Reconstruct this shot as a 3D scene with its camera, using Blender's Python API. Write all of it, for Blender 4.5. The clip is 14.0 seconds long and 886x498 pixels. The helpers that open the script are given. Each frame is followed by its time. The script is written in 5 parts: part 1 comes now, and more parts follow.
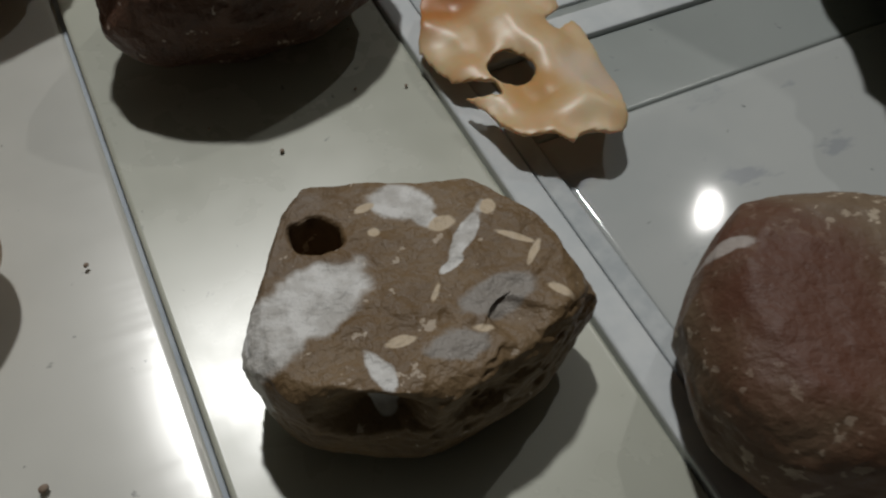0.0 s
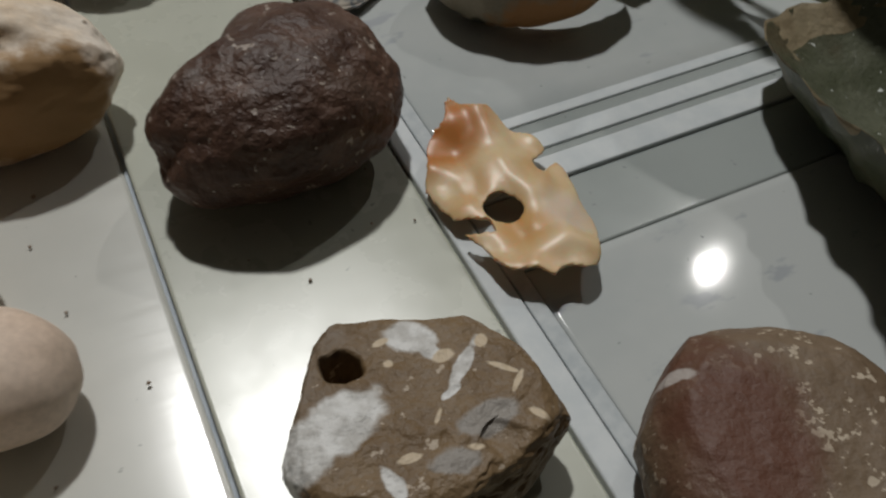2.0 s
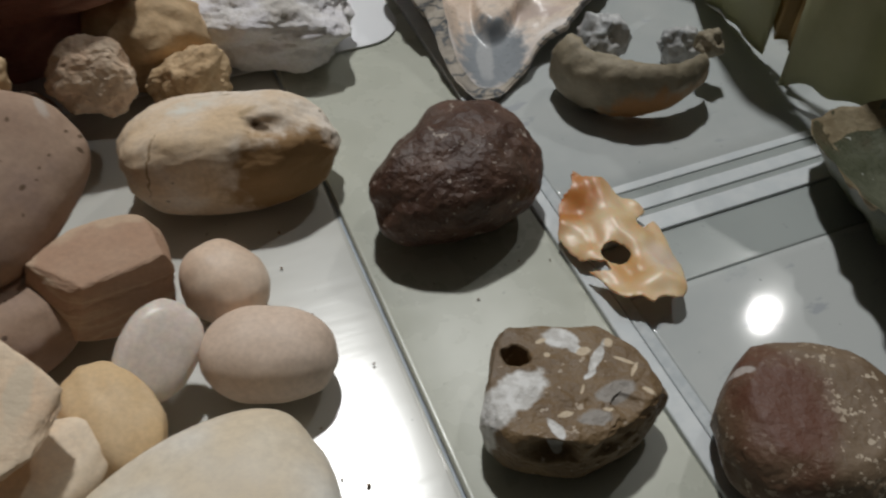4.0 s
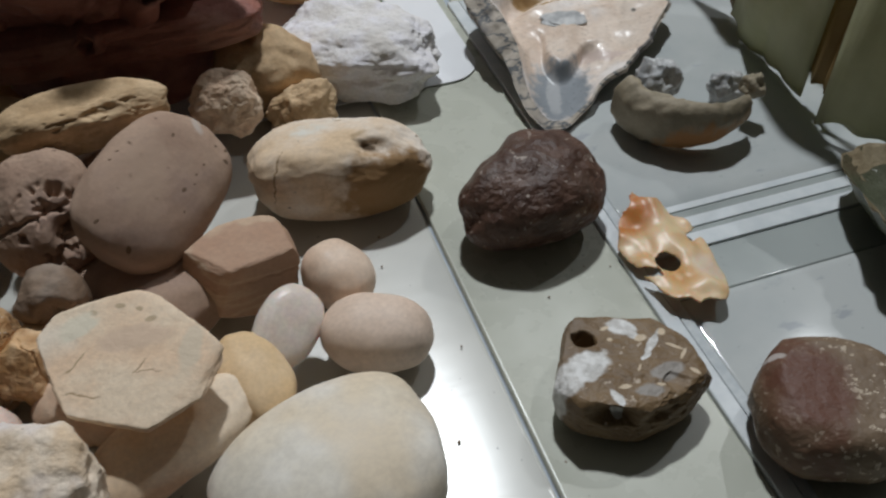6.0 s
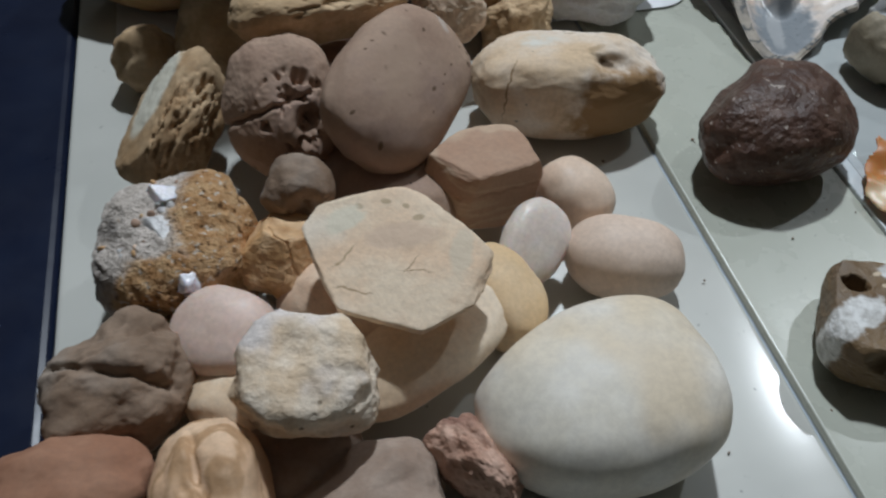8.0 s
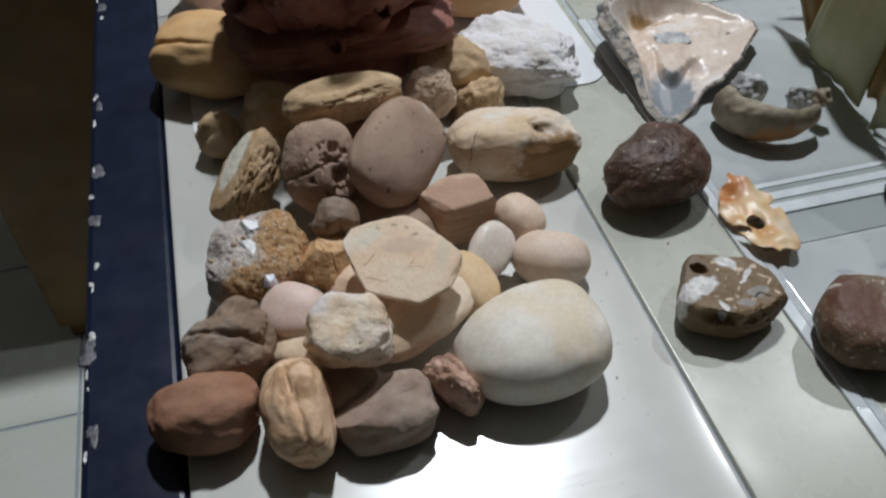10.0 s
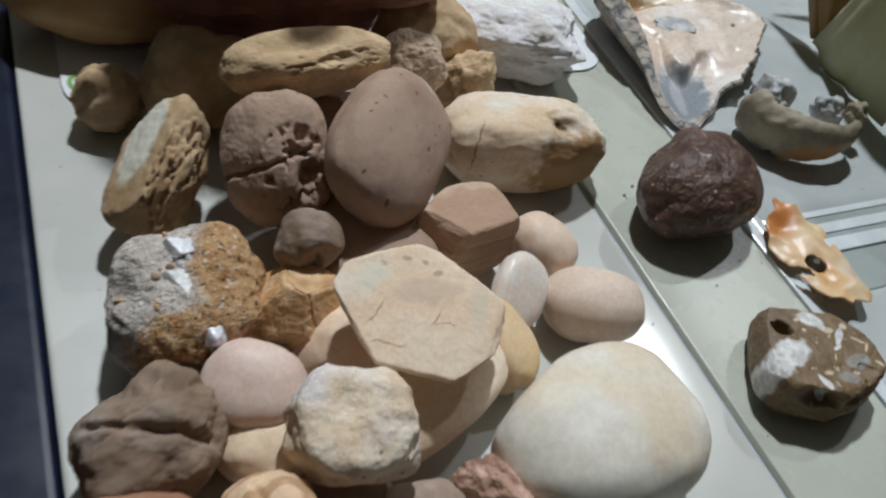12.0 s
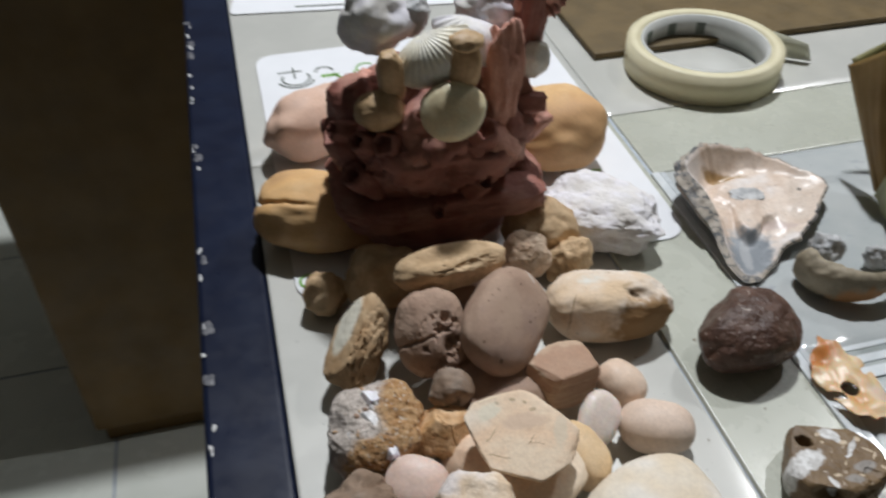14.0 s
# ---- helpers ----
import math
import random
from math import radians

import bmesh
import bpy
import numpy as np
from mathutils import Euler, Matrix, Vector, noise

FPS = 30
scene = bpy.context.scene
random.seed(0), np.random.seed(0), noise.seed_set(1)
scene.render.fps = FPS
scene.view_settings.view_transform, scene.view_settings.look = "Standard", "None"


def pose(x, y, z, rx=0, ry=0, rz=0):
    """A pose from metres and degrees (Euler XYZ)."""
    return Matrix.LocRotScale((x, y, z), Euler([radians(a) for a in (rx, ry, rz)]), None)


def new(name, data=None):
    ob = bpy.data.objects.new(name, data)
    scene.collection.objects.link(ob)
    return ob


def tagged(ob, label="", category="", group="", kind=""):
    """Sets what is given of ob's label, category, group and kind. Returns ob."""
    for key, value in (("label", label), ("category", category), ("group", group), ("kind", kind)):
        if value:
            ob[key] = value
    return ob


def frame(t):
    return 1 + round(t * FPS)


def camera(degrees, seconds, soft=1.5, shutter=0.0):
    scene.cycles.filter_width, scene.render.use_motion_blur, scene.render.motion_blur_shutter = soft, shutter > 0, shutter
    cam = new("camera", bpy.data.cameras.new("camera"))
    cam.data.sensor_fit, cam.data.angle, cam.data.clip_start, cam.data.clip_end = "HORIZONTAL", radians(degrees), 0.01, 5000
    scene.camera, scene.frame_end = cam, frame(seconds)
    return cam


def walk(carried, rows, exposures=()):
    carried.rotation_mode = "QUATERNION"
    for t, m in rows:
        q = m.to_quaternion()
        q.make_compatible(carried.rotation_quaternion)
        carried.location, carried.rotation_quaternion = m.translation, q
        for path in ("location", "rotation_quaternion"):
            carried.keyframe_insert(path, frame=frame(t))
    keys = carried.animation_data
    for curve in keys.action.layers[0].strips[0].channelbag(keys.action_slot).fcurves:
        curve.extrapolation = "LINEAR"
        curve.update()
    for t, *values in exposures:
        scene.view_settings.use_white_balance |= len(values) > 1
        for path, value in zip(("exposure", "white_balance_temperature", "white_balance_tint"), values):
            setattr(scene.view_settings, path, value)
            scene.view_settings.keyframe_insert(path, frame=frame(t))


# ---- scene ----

cam = camera(55.5, 14.0, 2.3, 0.5)
ROWS = [
    (0, 0.0065, -0.0743, 0.0861, 35.66, -1.96, -26.16),
    (0.5, 0.0086, -0.0719, 0.0803, 37.50, -0.04, -26.00),
    (1, 0.0111, -0.0717, 0.1009, 40.19, 0.88, -25.11),
    (1.5, 0.0116, -0.0763, 0.1044, 39.92, 1.38, -25.71),
    (2, 0.0048, -0.0783, 0.1093, 39.16, -1.42, -25.85),
    (2.5, -0.0044, -0.0909, 0.1272, 39.94, -1.91, -25.43),
    (3, -0.0100, -0.0975, 0.1374, 40.92, -2.18, -25.70),
    (3.5, -0.0213, -0.1007, 0.1399, 41.48, -2.25, -24.16),
    (3.7, -0.0251, -0.1021, 0.1453, 41.43, -1.06, -23.09),
    (5.8, -0.0469, -0.1222, 0.1675, 43.31, 0.45, -18.71),
    (6, -0.0503, -0.1281, 0.1721, 44.14, 0.43, -18.94),
    (6.5, -0.0663, -0.1234, 0.1664, 43.21, 0.57, -16.81),
    (7, -0.0858, -0.1144, 0.1608, 42.11, 0.02, -14.70),
    (7.5, -0.0936, -0.1149, 0.1552, 40.75, -0.20, -13.91),
    (8, -0.0978, -0.1127, 0.1574, 40.93, -1.04, -13.44),
    (8.2, -0.1015, -0.1265, 0.1677, 40.81, -0.54, -13.06),
    (10.3, -0.1151, -0.1861, 0.2305, 45.65, 0.34, -15.75),
    (10.5, -0.1139, -0.1749, 0.2333, 48.24, 0.84, -16.06),
    (11, -0.1235, -0.1818, 0.2310, 48.15, -2.22, -17.75),
    (11.5, -0.1500, -0.1562, 0.2115, 47.03, -4.49, -17.93),
    (12, -0.1427, -0.1020, 0.1699, 42.74, -11.15, -21.79),
    (12.5, -0.1665, -0.0926, 0.1622, 44.13, -14.17, -21.13),
    (13, -0.1732, -0.0917, 0.1671, 44.05, -13.20, -20.23),
    (13.5, -0.1613, -0.1380, 0.2252, 47.42, -6.23, -19.04),
    (14, -0.1468, -0.1660, 0.2569, 49.60, 0.16, -14.40),
]
walk(cam, [(t, pose(*p)) for t, *p in ROWS],
     [(0, -0.58, 7100, 12), (0.5, -0.54, 7100, 12), (1, -0.6, 7100, 12), (2, -0.38, 7100, 12), (2.5, -0.36, 7150, 12), (3, -0.26, 7200, 12), (3.5, -0.26, 7100, 12), (6, -0.06, 6550, 11), (7, -0.06, 6300, 10), (7.5, 0.04, 6200, 9), (8, 0.04, 6150, 9), (10.5, 0.27, 6500, 12), (11.5, 0.44, 6550, 12), (12, 0.3, 6350, 9), (13, 0.27, 6350, 9), (14, 0.40, 6600, 13)])

# ---- light: one ceiling lamp in a dim room at night ----
world = bpy.data.worlds.new("world")
scene.world = world
world.use_nodes = True
world.node_tree.nodes["Background"].inputs[0].default_value = (0.8, 0.9, 0.85, 1)
world.node_tree.nodes["Background"].inputs[1].default_value = 0.003
bulb = bpy.data.lights.new("ceiling_bulb", "POINT")
bulb.energy, bulb.color, bulb.shadow_soft_size = 84.0, (0.905, 0.965, 1.01), 0.045
LAMP = Vector((0.22, 0.80, 1.55))
new("ceiling_bulb", bulb).location = LAMP
second = bpy.data.lights.new("far_bulb", "POINT")
second.energy, second.color, second.shadow_soft_size = 10.0, (0.93, 0.97, 1.0), 0.010
new("far_bulb", second).location = (0.93, 0.575, 1.15)

# ---- materials ----


class Nodes:
    """Small helper to wire a node material."""

    def __init__(self, name, rough=0.6, metal=0.0, spec=0.5):
        self.mat = bpy.data.materials.new(name)
        self.mat.use_nodes = True
        self.tree = self.mat.node_tree
        self.bsdf = self.tree.nodes["Principled BSDF"]
        self.bsdf.inputs["Roughness"].default_value = rough
        self.bsdf.inputs["Metallic"].default_value = metal
        self.bsdf.inputs["Specular IOR Level"].default_value = spec
        self.coord = self.tree.nodes.new("ShaderNodeTexCoord")
        self.bumps = None

    def put(self, socket, value):
        if isinstance(value, bpy.types.NodeSocket):
            self.tree.links.new(value, socket)
        elif isinstance(value, tuple) and len(value) == 3 and socket.type == "RGBA":
            socket.default_value = (*value, 1)
        else:
            socket.default_value = value

    def noise(self, scale, detail=4.0, rough=0.55, stretch=None, shift=0.0):
        vec = self.coord.outputs["Object"]
        if stretch or shift:
            m = self.tree.nodes.new("ShaderNodeMapping")
            self.put(m.inputs["Vector"], vec)
            m.inputs["Scale"].default_value = stretch or (1, 1, 1)
            m.inputs["Location"].default_value = (shift, shift * 0.7, -shift)
            vec = m.outputs[0]
        n = self.tree.nodes.new("ShaderNodeTexNoise")
        self.put(n.inputs["Vector"], vec)
        n.inputs["Scale"].default_value, n.inputs["Detail"].default_value = scale, detail
        n.inputs["Roughness"].default_value = rough
        return n.outputs[0]

    def cells(self, scale, feature="F1"):
        n = self.tree.nodes.new("ShaderNodeTexVoronoi")
        self.put(n.inputs["Vector"], self.coord.outputs["Object"])
        n.inputs["Scale"].default_value = scale
        n.feature = feature
        return n.outputs["Distance"]

    def ramp(self, value, lo, hi, a=0.0, b=1.0):
        n = self.tree.nodes.new("ShaderNodeMapRange")
        n.interpolation_type = "SMOOTHSTEP"
        self.put(n.inputs[0], value)
        for i, v in zip((1, 2, 3, 4), (lo, hi, a, b)):
            n.inputs[i].default_value = v
        return n.outputs[0]

    def mix(self, fac, a, b, kind="MIX"):
        n = self.tree.nodes.new("ShaderNodeMix")
        n.data_type, n.blend_type = "RGBA", kind
        self.put(n.inputs["Factor"], fac)
        self.put(n.inputs["A"], a)
        self.put(n.inputs["B"], b)
        return n.outputs["Result"]

    def maths(self, op, a, b):
        n = self.tree.nodes.new("ShaderNodeMath")
        n.operation = op
        self.put(n.inputs[0], a)
        self.put(n.inputs[1], b)
        return n.outputs[0]

    def spot(self, centre, radius, ragged=0.35, scale=220.0, stretch=(1, 1, 1), edge=0.18, turn=0.0):
        """A mask round a place of the thing, with a ragged edge."""
        m = self.tree.nodes.new("ShaderNodeMapping")
        m.vector_type = "TEXTURE"
        place = self.coord.outputs["Object"]
        if min(stretch) < 0.2:
            w = self.tree.nodes.new("ShaderNodeTexNoise")
            self.put(w.inputs["Vector"], place)
            w.inputs["Scale"].default_value, w.inputs["Detail"].default_value = 330.0, 3.0
            off = self.tree.nodes.new("ShaderNodeVectorMath")
            off.operation = "MULTIPLY_ADD"
            self.put(off.inputs[0], w.outputs["Color"])
            off.inputs[1].default_value, off.inputs[2].default_value = (0.003, 0.003, 0.0), (-0.0015, -0.0015, 0.0)
            add = self.tree.nodes.new("ShaderNodeVectorMath")
            self.put(add.inputs[0], place)
            self.put(add.inputs[1], off.outputs[0])
            place = add.outputs[0]
        self.put(m.inputs["Vector"], place)
        m.inputs["Location"].default_value = centre
        m.inputs["Rotation"].default_value = (0, 0, radians(turn))
        m.inputs["Scale"].default_value = tuple(radius * q for q in stretch)
        n = self.tree.nodes.new("ShaderNodeVectorMath")
        n.operation = "LENGTH"
        self.put(n.inputs[0], m.outputs[0])
        wob = self.maths("MULTIPLY_ADD", self.noise(scale, 5.0), 2 * ragged)
        wob.node.inputs[2].default_value = -ragged
        d = self.maths("ADD", n.outputs["Value"], wob)
        return self.ramp(d, 1.0 - edge, 1.0 + edge, 1.0, 0.0)

    def bump(self, height, strength, distance=0.001):
        n = self.tree.nodes.new("ShaderNodeBump")
        self.put(n.inputs["Height"], height)
        n.inputs["Strength"].default_value, n.inputs["Distance"].default_value = strength, distance
        if self.bumps:
            self.put(n.inputs["Normal"], self.bumps)
        self.bumps = n.outputs[0]
        self.put(self.bsdf.inputs["Normal"], self.bumps)

    def colour(self, value):
        self.put(self.bsdf.inputs["Base Color"], value)

    def gloss(self, value):
        self.put(self.bsdf.inputs["Roughness"], value)


def stone_mat(name, c1, c2, c3=None, scale=70.0, rough=0.7, bump=0.4, speck=None, specks=0.68, pits=0.0, shift=0.0,
              grain=900.0, veins=None, sub=0.0, spec=0.4, pores=0.0):
    c1, c2, c3 = [c and (min(0.82, c[0] * 1.03), c[1], min(0.8, c[2] * 1.05)) for c in (c1, c2, c3)]
    c1, c2, c3 = [c and ((min(0.82, c[0] * 1.15), min(0.80, c[1] * 1.14), c[2] * 1.12) if max(c) > 0.5 else c) for c in (c1, c2, c3)]
    n = Nodes(name, rough, 0.0, spec)
    big = n.ramp(n.noise(scale, 5.0, 0.6, shift=shift), 0.36, 0.64)
    col = n.mix(big, c1, c2)
    if c3:
        col = n.mix(n.ramp(n.noise(scale * 0.55, 3.0, 0.5, shift=shift + 3), 0.5, 0.66), col, c3)
    if veins:
        v = n.ramp(n.noise(scale * 0.9, 3.0, 0.5, (1, 1, 5), shift + 5), 0.47, 0.53)
        w = n.ramp(n.noise(scale * 0.9, 3.0, 0.5, (1, 1, 5), shift + 5), 0.53, 0.59, 1.0, 0.0)
        col = n.mix(n.maths("MULTIPLY", v, w), col, veins)
    fine = n.noise(grain, 6.0, 0.7)
    col = n.mix(0.75, col, n.mix(n.ramp(fine, 0.3, 0.7), (0.87, 0.86, 0.85), (1.08, 1.08, 1.07)), "MULTIPLY")
    if speck:
        col = n.mix(n.ramp(n.noise(grain * 0.55, 3.0, 0.6, shift=shift + 9), specks, specks + 0.04), col, speck)
    if pores:
        hole = n.ramp(n.maths("ADD", n.cells(pores), n.ramp(n.noise(60, 2.0), 0.35, 0.65, 0.11, -0.03)), 0.05, 0.12, 1.0, 0.0)
        col = n.mix(hole, col, tuple(q * 0.35 for q in c1))
        n.bump(hole, -1.0, 0.0010)
    if pits:
        p = n.ramp(n.noise(grain * 0.3, 3.0, 0.6, shift=shift + 2), 0.62, 0.70)
        n.bump(p, -pits, 0.0008)
    n.colour(col)
    n.gloss(n.ramp(fine, 0.2, 0.8, rough - 0.08, min(1.0, rough + 0.12)))
    n.bump(n.noise(scale * 3.2, 4.0, 0.55, shift=shift), bump * 0.6, 0.0012)
    n.bump(fine, bump * 0.3, 0.0002)
    if sub:
        n.bsdf.inputs["Subsurface Weight"].default_value = sub
        n.bsdf.inputs["Subsurface Radius"].default_value = (1.0, 0.6, 0.4)
        n.bsdf.inputs["Subsurface Scale"].default_value = 0.004
    return n


def plain(name, c1, c2, scale=80.0, rough=0.5, bump=0.1, spec=0.5, metal=0.0, grain=600.0):
    n = Nodes(name, rough, metal, spec)
    n.colour(n.mix(n.ramp(n.noise(scale, 5.0, 0.6), 0.3, 0.7), c1, c2))
    n.gloss(n.ramp(n.noise(scale * 2.3, 4.0), 0.3, 0.7, rough * 0.85, min(1, rough * 1.2)))
    if bump:
        n.bump(n.noise(grain, 5.0), bump, 0.0004)
    return n.mat


def marks(n, rows):
    """Cracks, veins, stains and hollows on a stone: x, y, radius, its two stretches, turn, colour, depth."""
    col = n.bsdf.inputs["Base Color"].links[0].from_socket
    for x, y, r, a, b, turn, c, deep in rows:
        m = n.spot((x, y, 0.0), r, 0.55 if b > 0.2 else 0.9, 260 if b > 0.2 else 150, (a, b, 12 / max(0.05, r * 1000)), 0.25, turn)
        if c:
            col = n.mix(m, col, c)
        if deep:
            n.bump(m, -deep, 0.0012)
    n.colour(col)
    return n.mat


# table tiles: glazed, cream, faint blotches and scuffs
def tile_mat(name, c1, c2, rough=0.16, vein=None, glaze=0.5, film=0.0):
    n = Nodes(name, rough, 0.0, glaze)
    col = n.mix(n.ramp(n.noise(14, 5.0, 0.6), 0.35, 0.65), c1, c2)
    col = n.mix(n.ramp(n.noise(420, 3.0, 0.5), 0.70, 0.76), col, tuple(0.55 * q for q in c1))
    if vein:
        col = n.mix(n.ramp(n.noise(60, 4.0, 0.6, (1, 2.2, 1), 2.0), 0.60, 0.68), col, vein)
    n.colour(col)
    n.gloss(n.ramp(n.noise(55, 5.0, 0.6), 0.3, 0.75, rough * 0.95, rough * 1.3))
    n.bump(n.noise(38, 3.0), 0.05, 0.0006)
    if film:
        # a glossy top glaze that was wiped along the joint: faint ripples across it
        n.bump(n.noise(60, 3.0, 0.5, (0.25, 1.8, 1)), 0.14, 0.0006)
        n.bsdf.inputs["Coat Weight"].default_value = 1.0
        n.bsdf.inputs["Coat Roughness"].default_value = film
        n.bsdf.inputs["Coat IOR"].default_value = 1.65
        n.put(n.bsdf.inputs["Coat Normal"], n.bumps)
    return n.mat


M_TILE = tile_mat("cream_glazed_tile", (0.53, 0.53, 0.49), (0.59, 0.585, 0.54), 0.30, None, 0.4, 0.19)
M_TILE_B = tile_mat("pale_green_cream_tile", (0.455, 0.465, 0.395), (0.51, 0.52, 0.445), 0.25, None, 0.6)
M_TILE_C = tile_mat("grey_veined_tile", (0.43, 0.46, 0.46), (0.52, 0.54, 0.53), 0.055, (0.40, 0.42, 0.44))
M_BAND = tile_mat("grey_green_band", (0.33, 0.36, 0.35), (0.38, 0.41, 0.40), 0.2)
M_GROUT = plain("blue_grey_grout", (0.36, 0.41, 0.47), (0.44, 0.49, 0.54), 120, 0.6)
M_RIB = plain("milky_clear_rib", (0.62, 0.66, 0.68), (0.70, 0.73, 0.74), 200, 0.15, 0.05)
M_CLEAR = plain("clear_plastic_edge", (0.48, 0.52, 0.54), (0.60, 0.63, 0.64), 300, 0.08, 0.05)
M_TRIM = Nodes("navy_black_trim", 0.35, 0.0, 0.28)
M_TRIM.colour(M_TRIM.mix(M_TRIM.ramp(M_TRIM.noise(40, 5.0), 0.3, 0.7), (0.006, 0.009, 0.024), (0.009, 0.014, 0.034)))
M_TRIM.gloss(M_TRIM.ramp(M_TRIM.noise(60, 6.0, 0.7), 0.3, 0.7, 0.27, 0.36))
M_TRIM.bump(M_TRIM.noise(60, 2.0), 0.02, 0.002)
M_TRIM = M_TRIM.mat
M_CHIP = plain("pale_chipped_edge", (0.45, 0.45, 0.44), (0.70, 0.70, 0.68), 300, 0.3)
M_WORN = plain("grey_worn_edge", (0.07, 0.072, 0.085), (0.15, 0.15, 0.16), 260, 0.45)
# near-black colour for the unseen walls and ceiling, keeps bounced light low
M_WALL = plain("unseen_dark_plaster", (0.06, 0.058, 0.05), (0.08, 0.076, 0.064), 3, 0.9, 0.05)
M_FLOOR = plain("pale_floor_tile", (0.72, 0.75, 0.67), (0.79, 0.81, 0.74), 6, 0.25, 0.03)
M_CABINET = plain("dark_brown_wood", (0.14, 0.078, 0.020), (0.20, 0.112, 0.030), 9, 0.6, 0.1)
M_FOLDER = plain("brown_leatherette", (0.10, 0.066, 0.022), (0.14, 0.092, 0.032), 40, 0.6, 0.3)


def paper_mat(name, c, ink=None):
    n = Nodes(name, 0.75, 0.0, 0.3)
    col = n.mix(n.ramp(n.noise(30, 4.0), 0.3, 0.7), c, tuple(q * 0.95 for q in c))
    n.colour(col)
    n.bump(n.noise(1200, 3.0), 0.08, 0.0002)
    n.bump(n.noise(25, 2.0), 0.3, 0.002)
    return n.mat


M_PAPER = paper_mat("white_paper", (0.80, 0.81, 0.83))
M_INK_GREEN = plain("green_ink", (0.16, 0.36, 0.06), (0.22, 0.44, 0.10), 90, 0.7)
M_INK_GREY = plain("grey_ink", (0.10, 0.12, 0.10), (0.16, 0.18, 0.15), 90, 0.7)
M_TAPE = plain("cream_masking_tape", (0.66, 0.60, 0.40), (0.72, 0.66, 0.46), 60, 0.6, 0.2)
M_TAPE_TAIL = plain("thin_tape_film", (0.58, 0.58, 0.46), (0.64, 0.63, 0.52), 60, 0.4, 0.1)
M_CORE = plain("grey_card_core", (0.52, 0.53, 0.50), (0.60, 0.60, 0.57), 60, 0.4, 0.1)

# ---- building helpers ----


def part(name, bm, material, parent, label=""):
    me = bpy.data.meshes.new(name)
    bm.to_mesh(me)
    bm.free()
    me.materials.append(material)
    ob = new(name, me)
    ob.parent = parent
    if label:
        ob["label"] = label
    return ob


def thing(name, bm, material, label, category, m=None, group="", kind=""):
    ob = part(name, bm, material, None)
    if m is not None:
        ob.matrix_basis = m
    return tagged(ob, label, category, group, kind)


def holder(name, label, category, m=None, group="", kind=""):
    ob = new(name)
    ob.empty_display_size = 0.01
    if m is not None:
        ob.matrix_basis = m
    return tagged(ob, label, category, group, kind)


def smooth(bm, on=True):
    for f in bm.faces:
        f.smooth = on
    return bm


def slab_bm(x0, x1, y0, y1, z0, z1, bevel=0.0, seg=2):
    bm = bmesh.new()
    bmesh.ops.create_cube(bm, size=1.0, matrix=Matrix.LocRotScale(((x0 + x1) / 2, (y0 + y1) / 2, (z0 + z1) / 2), None, (x1 - x0, y1 - y0, z1 - z0)))
    if bevel:
        bmesh.ops.bevel(bm, geom=bm.edges[:], offset=bevel, segments=seg, profile=0.5, affect="EDGES")
    return bm


def stance(x, y, z, yaw=0.0, up=(0, 0, 1)):
    """A pose whose z axis points along up and whose x axis heads at yaw degrees."""
    w = Vector(up).normalized()
    u = Vector((math.cos(radians(yaw)), math.sin(radians(yaw)), 0))
    u = (u - w * u.dot(w)).normalized()
    v = w.cross(u)
    m = Matrix((u, v, w)).transposed().to_4x4()
    m.translation = (x, y, z)
    return m


def fbm(p, octaves=4):
    return noise.fractal(p, 0.9, 2.1, octaves, noise_basis="PERLIN_ORIGINAL")


